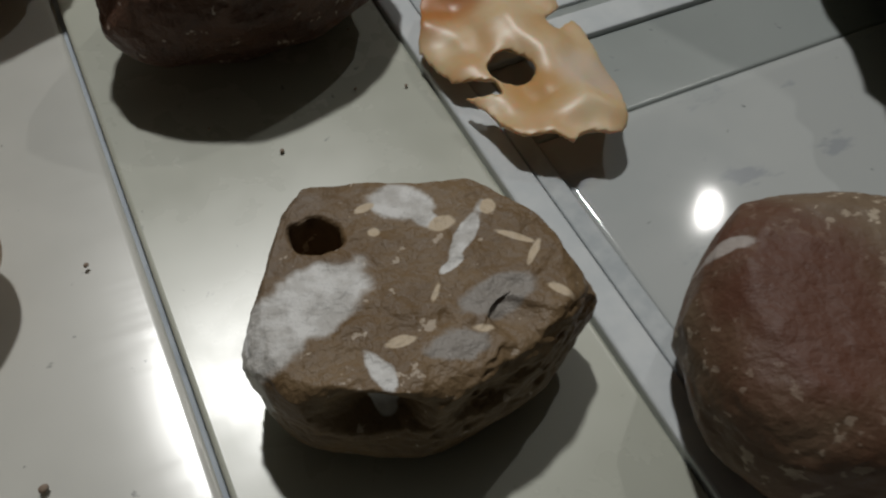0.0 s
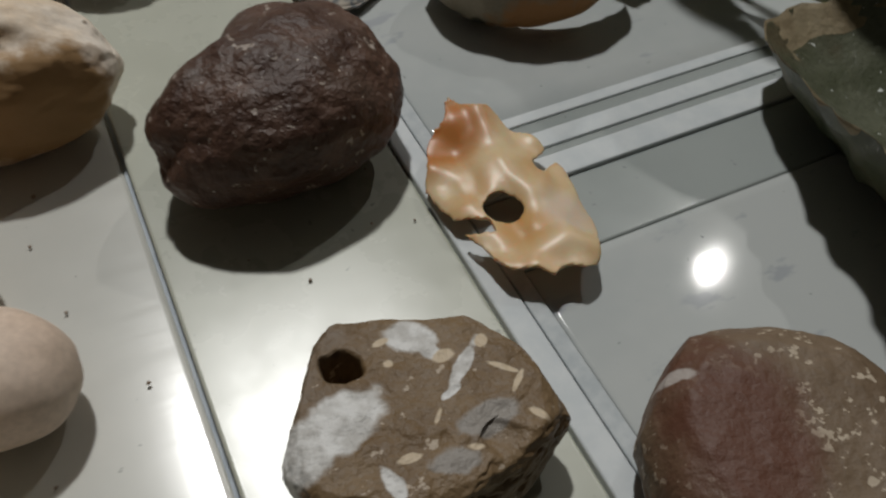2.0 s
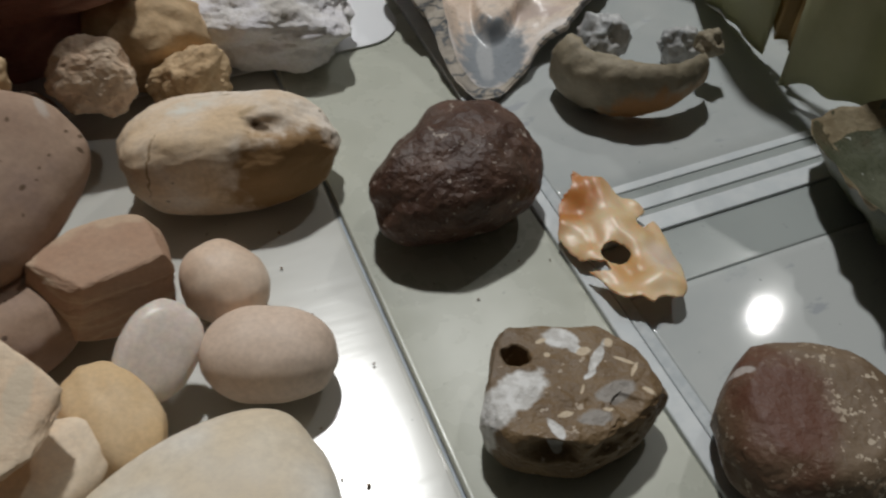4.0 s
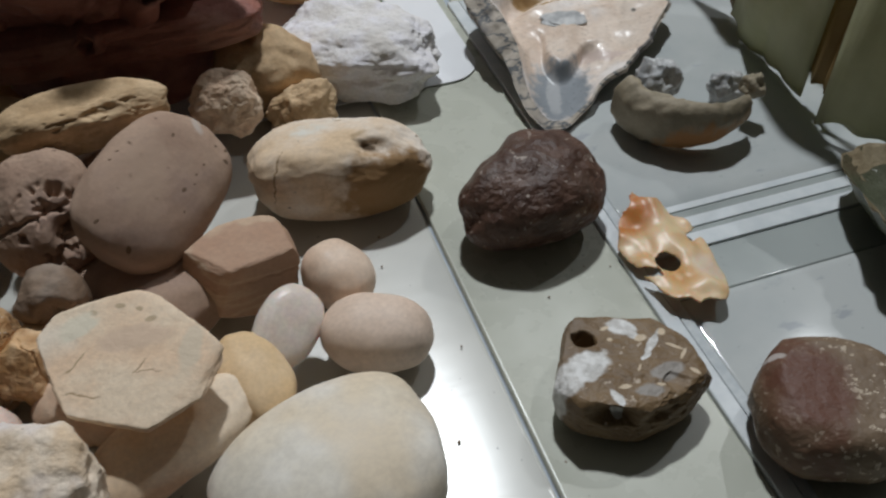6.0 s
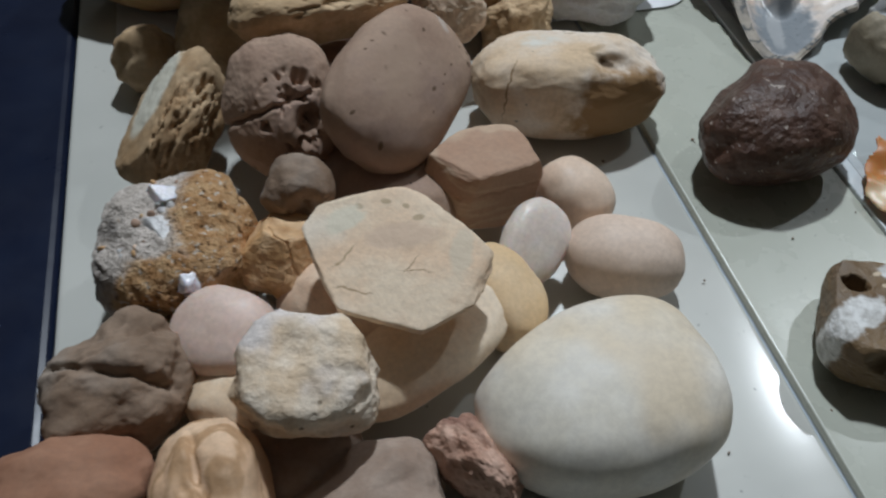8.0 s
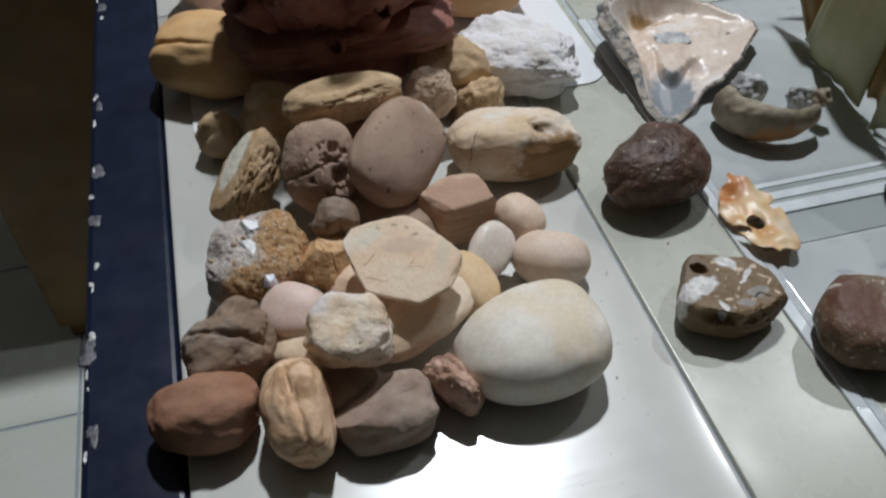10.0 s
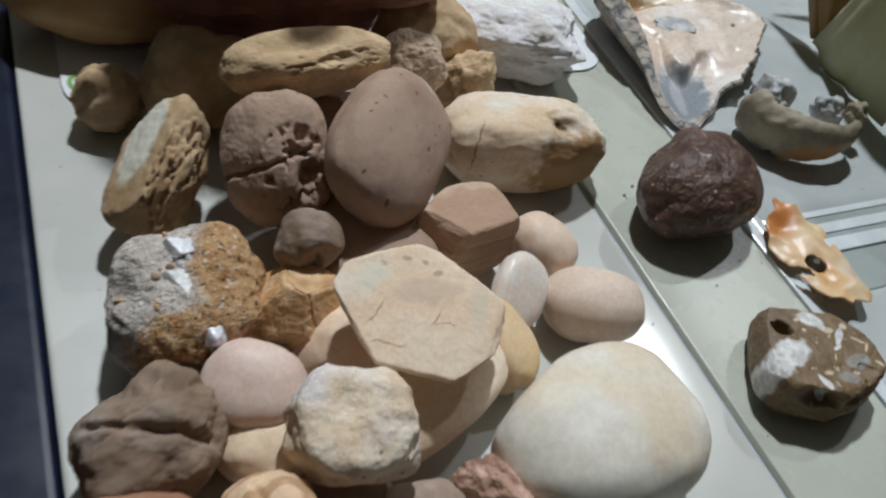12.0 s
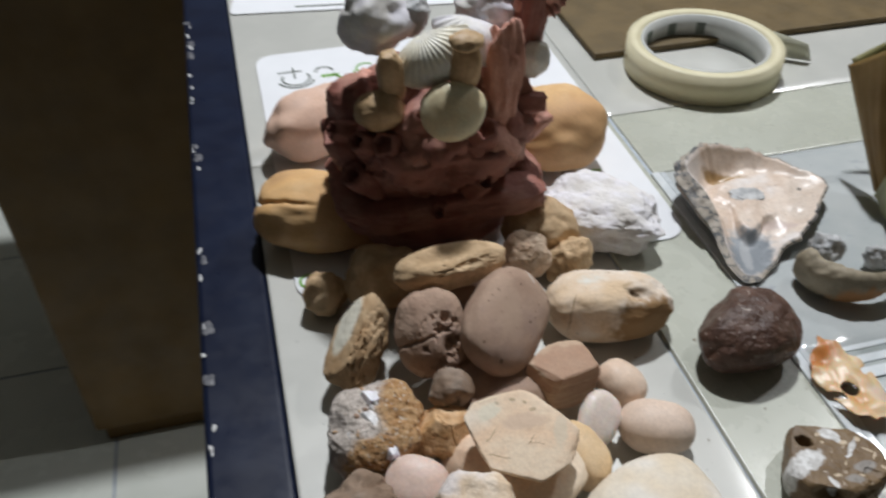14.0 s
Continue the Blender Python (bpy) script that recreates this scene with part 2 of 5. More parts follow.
def pebble_bm(size, seed=0, square=2.2, lumps=0.06, rough=0.012, flats=(), dents=(), bumps=(), taper=0.0, bend=0.0,
              level=5, pit=None, cracks=(), holes=()):
    """A stone: a rounded body of that size, then taper, bulges, broken flats, dents, cracks, pitting and grain.
    flats: (direction, distance, keenness); dents and bumps: (direction, width, depth), a dent may add its steepness; pit: (direction, width, depth, frequency)."""
    bm = bmesh.new()
    bmesh.ops.create_icosphere(bm, subdivisions=level, radius=1.0)
    flats = [(Vector(d).normalized(), a, k) for d, a, k in flats]
    dents = [(Vector(d).normalized(), a, k, *e) for d, a, k, *e in dents]
    bumps = [(Vector(d).normalized(), a, k) for d, a, k in bumps]
    off = Vector((seed * 3.7, seed * 1.9 + 5, seed * 2.3 - 4))
    half = Vector(size) / 2
    if pit:
        pit_dir = Vector(pit[0]).normalized()
    for v in bm.verts:
        d = v.co.normalized()
        r = (abs(d.x) ** square + abs(d.y) ** square + abs(d.z) ** square) ** (-1 / square)
        r *= 1 + lumps * 2 * noise.noise(d * 1.3 + off) + lumps * noise.noise(d * 2.7 + off)
        for n, w, h in bumps:
            r *= 1 + h * math.exp(-((1 - d.dot(n)) / w) ** 2)
        for n, w, h, *steep in dents:
            q = (1 - d.dot(n)) / w
            if q < 2.5:
                r *= 1 - h * math.exp(-q ** (steep[0] if steep else 2))
        p = d * r
        for n, dist, keen in flats:
            over = p.dot(n) - dist
            if over > 0:
                p -= n * over * keen
        if pit:
            near = max(0.0, 1 - (1 - d.dot(pit_dir)) / pit[1])
            if near > 0:
                c = noise.noise(d * pit[3] + off) + 0.6 * noise.noise(d * pit[3] * 2.3 + off)
                p *= 1 - pit[2] * min(1, near * 2.5) * max(0.0, c)
        for n, w, h, along in cracks:
            q = abs(d.dot(Vector(n).normalized()) + 0.06 * noise.noise(d * 5 + off))
            side = d.dot(Vector(along).normalized())
            if q < w * 2 and side > 0.3:
                p *= 1 - h * math.exp(-(q / w) ** 2) * min(1, (side - 0.3) * 4)
        for hx, hy, wide, deep in holes:
            q = math.hypot(p.x - hx, p.y - hy) / (wide * (1 + 0.25 * noise.noise(d * 9 + off)))
            if p.z > 0 and q < 1.6:
                p.z -= deep * math.exp(-q ** 8)
        p *= 1 + rough * fbm(d * 5 + off) + rough * 0.5 * noise.noise(d * 17 + off)
        p.y *= 1 + taper * p.x
        p.z += bend * (p.x * p.x - 0.4)
        v.co = Vector((p.x * half.x, p.y * half.y, p.z * half.z))
    return smooth(bm)


def stone(name, label, material, x, y, z, size, yaw=0.0, up=(0, 0, 1), category="stone", group="", **shape):
    return thing(name, pebble_bm(size, **shape), material, label, category, stance(x, y, z, yaw, up), group)


# ---- room ----
def room():
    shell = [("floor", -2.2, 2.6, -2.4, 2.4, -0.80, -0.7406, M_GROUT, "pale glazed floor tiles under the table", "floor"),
             # ceiling and four walls are unseen additions, kept dark so shadows stay deep
             ("ceiling", -2.2, 2.6, -2.4, 2.4, 2.46, 2.52, M_WALL, "unseen added ceiling, dark to limit bounced light", "ceiling"),
             ("wall_north", -2.2, 2.6, 2.4, 2.5, -0.80, 2.52, M_WALL, "unseen added wall, dark to limit bounced light", "wall"),
             ("wall_south", -2.2, 2.6, -2.5, -2.4, -0.80, 2.52, M_WALL, "unseen added wall, dark to limit bounced light", "wall"),
             ("wall_east", 2.6, 2.7, -2.4, 2.4, -0.80, 2.52, M_WALL, "unseen added wall, dark to limit bounced light", "wall"),
             ("wall_west", -2.3, -2.2, -2.4, 2.4, -0.80, 2.52, M_WALL, "unseen added wall, dark to limit bounced light", "wall")]
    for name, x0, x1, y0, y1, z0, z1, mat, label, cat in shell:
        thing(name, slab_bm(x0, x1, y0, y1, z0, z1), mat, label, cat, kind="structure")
    floor = bpy.data.objects["floor"]
    for i in range(7):
        for j in range(6):
            x, y = -1.32 + 0.30 * i, -0.36 + 0.30 * j
            part("floor_tile", slab_bm(x + 0.002, x + 0.298, y + 0.002, y + 0.298, -0.7405, -0.7385, 0.0008), M_FLOOR, floor)
    cab = holder("wooden_cabinet", "dark brown wooden cabinet standing on the floor", "cabinet", pose(-0.09, 0.670, -0.7384))
    part("body", slab_bm(-0.35, 0.35, 0.0, 0.40, 0.03, 0.745, 0.004), M_CABINET, cab)
    part("plinth", slab_bm(-0.34, 0.34, 0.008, 0.39, 0.0, 0.03, 0.002), M_CABINET, cab)


room()


def tile_bm(x0, x1, y0, y1, depth, lip0, lip1):
    """A tile with softly rounded rims; a lip lets the glaze rise (or, below nought, fall) a little towards that side."""
    xs = sorted({round(x0 + (x1 - x0) * i / 60, 6) for i in range(61)} | {x0 + 0.0003, x1 - 0.0003} | {round(x1 - 0.0012 * i, 6) for i in range(1, 16)} | {round(x0 + 0.0012 * i, 6) for i in range(1, 16)})
    xs = [x for x in xs if x0 <= x <= x1]
    ys = [y0, y0 + 0.0003] + [y0 + (y1 - y0) * i / 24 for i in range(1, 24)] + [y1 - 0.0003, y1]
    bm = bmesh.new()
    grid = []
    for x in xs:
        lift = lip0 * 0.0011 * math.exp(-(x - x0) / 0.008) + lip1 * 0.0011 * math.exp(-(x1 - x) / 0.008)
        row = []
        for y in ys:
            rim = 0.00025 if x in (x0, x1) or y in (y0, y1) else 0.0
            wave = 0.00004 * noise.noise(Vector((x * 60, y * 40, 1.0)))
            row.append(bm.verts.new((x, y, lift * (1 + 0.25 * noise.noise(Vector((y * 45, 2.0, 0)))) + wave - rim)))
        grid.append(row)
    for i in range(len(xs) - 1):
        for j in range(len(ys) - 1):
            bm.faces.new((grid[i][j], grid[i + 1][j], grid[i + 1][j + 1], grid[i][j + 1]))
    edge = [e for e in bm.edges if e.is_boundary]
    out = bmesh.ops.extrude_edge_only(bm, edges=edge)
    for v in out["geom"]:
        if isinstance(v, bmesh.types.BMVert):
            v.co.z = -depth
    bmesh.ops.recalc_face_normals(bm, faces=bm.faces[:])
    return smooth(bm)


def table():
    t = holder("tiled_table", "table topped with cream glazed tiles and dark edge trim", "table")
    depth = 0.009
    tiles = [(-0.1545, 0.0019, -0.42, 0.2165, M_TILE, 0, -0.7), (0.0027, 0.0478, -0.42, 0.2165, M_TILE_B, 1, 0),
             (-0.1545, 0.0495, 0.2173, 0.56, M_TILE, 0, 0), (0.0503, 0.60, 0.2173, 0.56, M_TILE, 0, 0),
             (0.0503, 0.60, 0.1582, 0.2165, M_TILE_B, 0, 0), (0.0562, 0.60, 0.0242, 0.1576, M_TILE_C, 0, 0),
             (0.0562, 0.60, -0.0604, -0.0094, M_TILE_C, 0, 0), (0.0562, 0.60, -0.42, -0.0608, M_TILE_B, 0, 0)]
    for x0, x1, y0, y1, mat, lip0, lip1 in tiles:
        part("tile", tile_bm(x0, x1, y0, y1, depth, lip0, lip1), mat, t)
    part("tile", tile_bm(0.0562, 0.60, -0.0092, 0.0064, depth, 0, 0), M_BAND, t, "grey-green glazed band")
    part("grout", slab_bm(-0.154, 0.599, -0.419, 0.559, -0.012, -0.0011), M_GROUT, t)
    part("rib", slab_bm(0.0480, 0.0526, -0.42, 0.1576, -0.001, 0.0010, 0.0004), M_RIB, t, "milky plastic rib")
    part("rib", slab_bm(0.0529, 0.0559, -0.42, 0.1576, -0.001, 0.0006, 0.0003), M_CLEAR, t, "clear plastic rib")
    part("rib", slab_bm(0.0562, 0.60, 0.0066, 0.0122, -0.001, 0.0008, 0.0003), M_RIB, t, "milky plastic rib")
    part("rib", slab_bm(0.0562, 0.60, 0.0124, 0.0140, -0.001, 0.0004, 0.0002), M_BAND, t)
    part("rib", slab_bm(0.0562, 0.60, 0.0142, 0.0184, -0.001, 0.0008, 0.0003), M_RIB, t, "milky plastic rib")
    part("rib", slab_bm(0.0562, 0.60, 0.0186, 0.0212, -0.001, 0.0004, 0.0002), M_BAND, t)
    part("rib", slab_bm(0.0562, 0.60, 0.0214, 0.0240, -0.001, 0.0007, 0.0003), M_RIB, t, "milky plastic rib")
    part("top_board", slab_bm(-0.155, 0.60, -0.42, 0.56, -0.040, -0.013), M_CABINET, t)
    part("edge_trim", slab_bm(-0.1858, -0.1550, -0.42, 0.56, -0.045, 0.0, 0.0025, 3), M_TRIM, t, "navy black edge trim, chipped")
    for sx in (-0.12, 0.54):
        for sy in (-0.36, 0.50):
            part("leg", slab_bm(sx - 0.02, sx + 0.02, sy - 0.02, sy + 0.02, -0.7384, -0.041, 0.002), M_CABINET, t)
    rng = random.Random(4)
    for i in range(46):
        y = rng.uniform(-0.12, 0.42)
        worn = i % 3 == 0
        size = (rng.uniform(0.0030, 0.0050), rng.uniform(0.0050, 0.0110), 0.0008) if worn else (rng.uniform(0.0008, 0.0022), rng.uniform(0.0012, 0.0045), 0.0010)
        ob = part("worn_patch" if worn else "chip", pebble_bm(size, seed=i, square=3.0, lumps=0.25, rough=0.05, level=3), M_WORN if worn else M_CHIP, t)
        ob.location = (-0.1835 + rng.uniform(-0.0008, 0.0022), y, -0.0002)
    return t


table()

# ---- the stones ----
S_WHITE = stone_mat("cream_white_pebble", (0.66, 0.63, 0.52), (0.70, 0.68, 0.60), (0.64, 0.56, 0.41), 45, 0.55, 0.10, grain=500, spec=0.4).mat
S_SLAB = stone_mat("cream_tan_slab", (0.66, 0.49, 0.34), (0.70, 0.57, 0.42), (0.70, 0.62, 0.49), 75, 0.75, 0.7, speck=(0.44, 0.34, 0.22), specks=0.73, pits=0.5, pores=170.0).mat
S_FLAT = marks(stone_mat("tan_slab_with_cracks", (0.71, 0.52, 0.35), (0.71, 0.58, 0.42), (0.71, 0.62, 0.49), 60, 0.75, 0.9, speck=(0.50, 0.38, 0.24), specks=0.73, pits=0.35),
               [(0.0045, -0.0010, 0.0030, 1.0, 0.055, 80, (0.34, 0.22, 0.13), 0.7), (0.0062, -0.0016, 0.0040, 1.0, 0.040, 20, (0.40, 0.27, 0.16), 0.6),
                (-0.0085, -0.0045, 0.0026, 1.0, 0.060, 70, (0.46, 0.33, 0.20), 0.5), (-0.0030, -0.0105, 0.0040, 1.0, 0.045, 12, (0.44, 0.31, 0.19), 0.6),
                (-0.0060, 0.0105, 0.0009, 1.3, 0.8, 20, (0.50, 0.38, 0.25), 0.9), (-0.0020, 0.0112, 0.0007, 1.1, 0.8, 0, (0.50, 0.38, 0.25), 0.9), (0.0015, 0.0098, 0.0010, 1.2, 0.7, 40, (0.50, 0.38, 0.25), 0.9), (-0.0105, 0.0070, 0.0008, 1.2, 0.9, 0, (0.50, 0.38, 0.25), 0.9),
                (-0.0120, 0.0030, 0.0035, 1.3, 0.8, 60, (0.74, 0.66, 0.52), 0.0), (0.0125, 0.0060, 0.0036, 0.6, 1.6, 10, (0.73, 0.60, 0.45), 0.0), (0.0000, 0.0045, 0.0050, 1.5, 0.6, 30, (0.70, 0.52, 0.38), 0.0)])
S_BLOCK = stone_mat("cream_block", (0.60, 0.47, 0.31), (0.68, 0.60, 0.47), (0.64, 0.60, 0.55), 110, 0.75, 1.1, pits=0.8, pores=210.0).mat
S_SLICE = stone_mat("cream_slice", (0.64, 0.50, 0.33), (0.70, 0.60, 0.45), None, 80, 0.7, 0.3).mat
S_YELLOW = stone_mat("yellow_ochre_pebble", (0.60, 0.44, 0.24), (0.64, 0.50, 0.31), None, 60, 0.6, 0.2).mat
S_PINK = stone_mat("pink_translucent_pebble", (0.58, 0.45, 0.37), (0.62, 0.51, 0.43), None, 60, 0.45, 0.1, sub=0.4).mat
S_QUARTZ = stone_mat("orange_quartz", (0.50, 0.30, 0.13), (0.62, 0.44, 0.25), (0.42, 0.24, 0.10), 130, 0.55, 0.6).mat
S_BROWN = stone_mat("taupe_brown_pebble", (0.36, 0.245, 0.17), (0.42, 0.30, 0.21), (0.33, 0.235, 0.18), 60, 0.8, 0.25, pits=0.5, pores=190.0).mat
rng = random.Random(17)
S_OVAL = marks(stone_mat("taupe_pitted_oval", (0.36, 0.245, 0.17), (0.42, 0.30, 0.21), (0.33, 0.235, 0.18), 60, 0.8, 0.3, pits=0.4),
               [(rng.uniform(-0.021, 0.021), rng.uniform(-0.013, 0.013), rng.uniform(0.0004, 0.0009), 1.3, 0.8, rng.uniform(0, 180), (0.14, 0.085, 0.05), 1.0) for i in range(22)]
               + [(0.0190, 0.0020, 0.0024, 1.5, 0.7, 40, (0.50, 0.42, 0.36), 0.0), (-0.004, 0.004, 0.010, 1.4, 0.8, 20, (0.43, 0.30, 0.22), 0.0)])
S_DKBROWN = stone_mat("dark_lumpy_brown", (0.20, 0.135, 0.085), (0.28, 0.205, 0.14), (0.32, 0.265, 0.205), 80, 0.85, 0.7, pits=0.8).mat
S_RED = stone_mat("red_brown_stone", (0.30, 0.15, 0.085), (0.36, 0.20, 0.12), None, 50, 0.8, 0.3).mat
S_PEACH = stone_mat("peach_stone", (0.60, 0.40, 0.24), (0.66, 0.48, 0.31), None, 50, 0.7, 0.5, veins=(0.5, 0.3, 0.16)).mat
S_GREY = stone_mat("grey_brown_stone", (0.30, 0.22, 0.16), (0.38, 0.30, 0.23), None, 70, 0.8, 0.4).mat
S_ROUGHPINK = stone_mat("rough_pink_stone", (0.42, 0.25, 0.17), (0.52, 0.36, 0.27), (0.30, 0.17, 0.12), 140, 0.8, 1.0, pits=0.6).mat
S_WEDGE = stone_mat("rose_brown_stone", (0.44, 0.28, 0.18), (0.48, 0.33, 0.22), None, 40, 0.75, 0.4, veins=(0.56, 0.40, 0.28)).mat
S_EGG = stone_mat("peach_egg_pebble", (0.63, 0.49, 0.36), (0.69, 0.57, 0.44), None, 40, 0.5, 0.06, grain=700).mat
S_EGG_PINK = stone_mat("rose_egg_pebble", (0.60, 0.48, 0.37), (0.66, 0.55, 0.44), None, 50, 0.6, 0.12, grain=800).mat
S_FLAKE = stone_mat("milky_flake", (0.64, 0.58, 0.50), (0.70, 0.64, 0.57), None, 60, 0.35, 0.1, sub=0.5).mat
S_TAN = stone_mat("orange_tan_stone", (0.58, 0.36, 0.15), (0.64, 0.44, 0.22), (0.52, 0.32, 0.15), 40, 0.65, 0.3).mat
S_BIGPINK = stone_mat("dusty_pink_stone", (0.58, 0.40, 0.29), (0.62, 0.46, 0.36), None, 40, 0.7, 0.3).mat
S_LONG = marks(stone_mat("cream_banded_stone", (0.62, 0.50, 0.35), (0.70, 0.64, 0.54), (0.60, 0.46, 0.29), 60, 0.75, 0.5, pits=0.3, pores=170.0),
               [(0.0150, -0.0110, 0.0125, 1.3, 0.75, 6, (0.34, 0.20, 0.09), 0.0), (0.0075, -0.0040, 0.0030, 1.8, 0.4, -14, (0.10, 0.06, 0.03), 1.0), (0.0060, -0.0015, 0.0050, 1.3, 0.30, 25, (0.42, 0.29, 0.16), 0.6),
                (-0.0160, -0.0090, 0.0060, 1.0, 0.05, 70, (0.34, 0.22, 0.12), 0.9), (-0.0080, 0.0040, 0.0080, 1.4, 0.7, 20, (0.74, 0.70, 0.62), 0.0), (-0.0020, 0.0090, 0.0100, 1.0, 0.03, -6, (0.40, 0.28, 0.16), 0.5)])
S_CHALK = stone_mat("white_chalky_stone", (0.66, 0.66, 0.62), (0.74, 0.74, 0.71), (0.58, 0.57, 0.52), 110, 0.85, 1.0, pits=0.6).mat
S_DARK = stone_mat("dark_maroon_stone", (0.070, 0.036, 0.024), (0.125, 0.070, 0.047), (0.105, 0.066, 0.046), 110, 0.40, 1.7, speck=(0.42, 0.35, 0.30), specks=0.635, pits=1.2).mat
S_GRAVEL = stone_mat("tan_sandy_stone", (0.46, 0.32, 0.17), (0.56, 0.42, 0.25), None, 90, 0.8, 0.7, pits=0.6).mat

# pile
stone("river_pebble", "large smooth cream white pebble lying on the tiles", S_WHITE, -0.0451, -0.0362, 0.0128, (0.0497, 0.0385, 0.0260), 6, (-0.04, -0.02, 1), seed=1, square=2.5, lumps=0.025, rough=0.003, taper=0.20,
      flats=[((-0.45, 0.85, 0), 0.85, 0.4), ((1, -0.2, 0), 0.93, 0.4)])
stone("flat_stone", "flat angular cream tan stone lying on top of pebbles", S_FLAT, -0.0801, -0.0048, 0.0288, (0.0377, 0.0319, 0.0040), -36, (0.0, -0.24, 1), seed=2, square=4.0, lumps=0.035, rough=0.014, level=6,
      flats=[((-0.71, 0.71, 0), 0.86, 0.9), ((0.40, 0.91, 0), 0.91, 0.9), ((0.85, -0.53, 0), 0.95, 0.9), ((0.15, -0.99, 0), 0.89, 0.9), ((-0.74, -0.68, 0), 0.82, 0.9),
             ((-0.71, 0.71, -0.5), 0.72, 0.9), ((0.40, 0.91, -0.5), 0.77, 0.9), ((0.85, -0.53, -0.7), 0.74, 0.9), ((0.15, -0.99, -0.8), 0.68, 0.9), ((-0.74, -0.68, -0.6), 0.66, 0.9)],
      dents=[((0.25, 0.9, 0.25), 0.02, 0.05), ((-0.95, 0.1, 0.2), 0.02, 0.05)])
stone("block_stone", "squarish cream stone with a rough broken top", S_BLOCK, -0.1003, -0.0254, 0.0249, (0.0261, 0.0219, 0.0150), -14, (0.02, -0.22, 1), seed=3, square=4.0, lumps=0.07, rough=0.025, level=6, taper=-0.08,
      flats=[((0.9, 0.6, 0), 0.92, 0.9), ((-0.8, 0.55, 0.1), 0.95, 0.7), ((-0.7, -0.7, 0), 1.02, 0.8)], dents=[((0.95, 0.1, 0.35), 0.02, 0.12), ((-0.1, 0.2, 1), 0.05, 0.06), ((0.7, -0.5, 0.5), 0.02, 0.06)])
stone("pebble_slice", "thin curved cream stone slice under a flat stone", S_SLICE, -0.0765, -0.0172, 0.0124, (0.0422, 0.0186, 0.0110), 26, (0.1, -0.3, 1), seed=4, square=2.4, lumps=0.04, rough=0.008)
stone("yellow_pebble", "smooth yellow ochre pebble in the pile", S_YELLOW, -0.0557, -0.0051, 0.0095, (0.0255, 0.0170, 0.0140), -70, (0.2, -0.2, 1), seed=5, square=2.6, lumps=0.05, rough=0.006, flats=[((0.7, 0.6, 0), 0.85, 0.6)])
stone("pink_pebble", "smooth pale pink translucent oval pebble", S_PINK, -0.1150, -0.0066, 0.0161, (0.0225, 0.0189, 0.0100), -24, (-0.05, -0.35, 1), seed=6, square=2.25, lumps=0.025, rough=0.003, taper=-0.06)
stone("quartz_chunk", "small angular orange brown quartz stone", S_QUARTZ, -0.1016, 0.0109, 0.0176, (0.0201, 0.0186, 0.0160), -13, (0, -0.3, 1), seed=207, square=2.6, lumps=0.16, rough=0.03, level=6,
      flats=[((-0.4, -0.6, 0.7), 0.66, 0.85), ((0.6, -0.5, 0.6), 0.70, 0.85), ((-0.8, 0.4, 0.4), 0.72, 0.85), ((0.1, 0.6, 0.8), 0.74, 0.85)], cracks=[((0.8, 0.5, 0), 0.03, 0.10, (0, -0.4, 0.9))])
stone("lumpy_stone", "dark lumpy brown pitted stone", S_DKBROWN, -0.1369, -0.0123, 0.0120, (0.0309, 0.0258, 0.0240), 14, (-0.1, -0.1, 1), seed=8, square=2.2, lumps=0.10, rough=0.03, level=6,
      cracks=[((0.62, 0.75, 0.1), 0.07, 0.16, (0, -0.3, 1)), ((0.2, -0.9, 0.2), 0.04, 0.08, (0.4, -0.3, 0.9))], dents=[((0.55, 0.5, 0.7), 0.010, 0.12), ((0.3, 0.7, 0.65), 0.006, 0.12), ((0.75, 0.2, 0.6), 0.008, 0.10)],
      bumps=[((0.5, 0.75, 0.4), 0.12, 0.10)])
stone("reddish_stone", "smooth reddish brown stone at the table edge", S_RED, -0.1466, -0.0336, 0.0105, (0.0324, 0.0234, 0.0210), -4, seed=9, square=2.5, lumps=0.06, rough=0.012, level=6, dents=[((-0.4, 0.6, 0.6), 0.05, 0.08)])
stone("peach_stone", "peach coloured stone with rounded ridges", S_PEACH, -0.1199, -0.0425, 0.0125, (0.0203, 0.0309, 0.0250), 2, (0, -0.3, 1), seed=10, square=2.7, lumps=0.06, rough=0.012, level=6, taper=0.10,
      cracks=[((1, 0.15, 0), 0.09, 0.10, (0.1, -0.2, 1))], dents=[((-0.25, 0.3, 0.9), 0.02, 0.07)])
stone("chipped_stone", "grey brown stone with a pale chipped edge", S_GREY, -0.0950, -0.0459, 0.0085, (0.0330, 0.0230, 0.0180), -2, seed=11, square=2.6, lumps=0.08, rough=0.015, level=6, flats=[((-0.55, 0.45, 0.7), 0.62, 0.9)],
      dents=[((0.1, 0.85, 0.5), 0.02, 0.10)])
stone("rough_pebble", "small rough pinkish stone", S_ROUGHPINK, -0.0715, -0.0428, 0.0090, (0.0206, 0.0120, 0.0180), -60, seed=12, lumps=0.10, rough=0.06, level=6, taper=-0.15)
stone("wedge_stone", "rose brown stone with a flat top and broken side", S_WEDGE, -0.0531, 0.0262, 0.0160, (0.0295, 0.0230, 0.0210), 2, (0.1, -0.12, 1), seed=13, square=3.0, lumps=0.05, rough=0.012, level=6, taper=0.22,
      flats=[((0.30, -0.80, 0.15), 0.60, 0.9), ((0, 0.1, 1), 0.66, 0.85), ((-0.8, -0.5, 0.3), 0.70, 0.8), ((-0.7, 0.7, 0), 0.80, 0.7)], cracks=[((0, 0.35, 1), 0.025, 0.05, (0.2, -1, 0.2))])
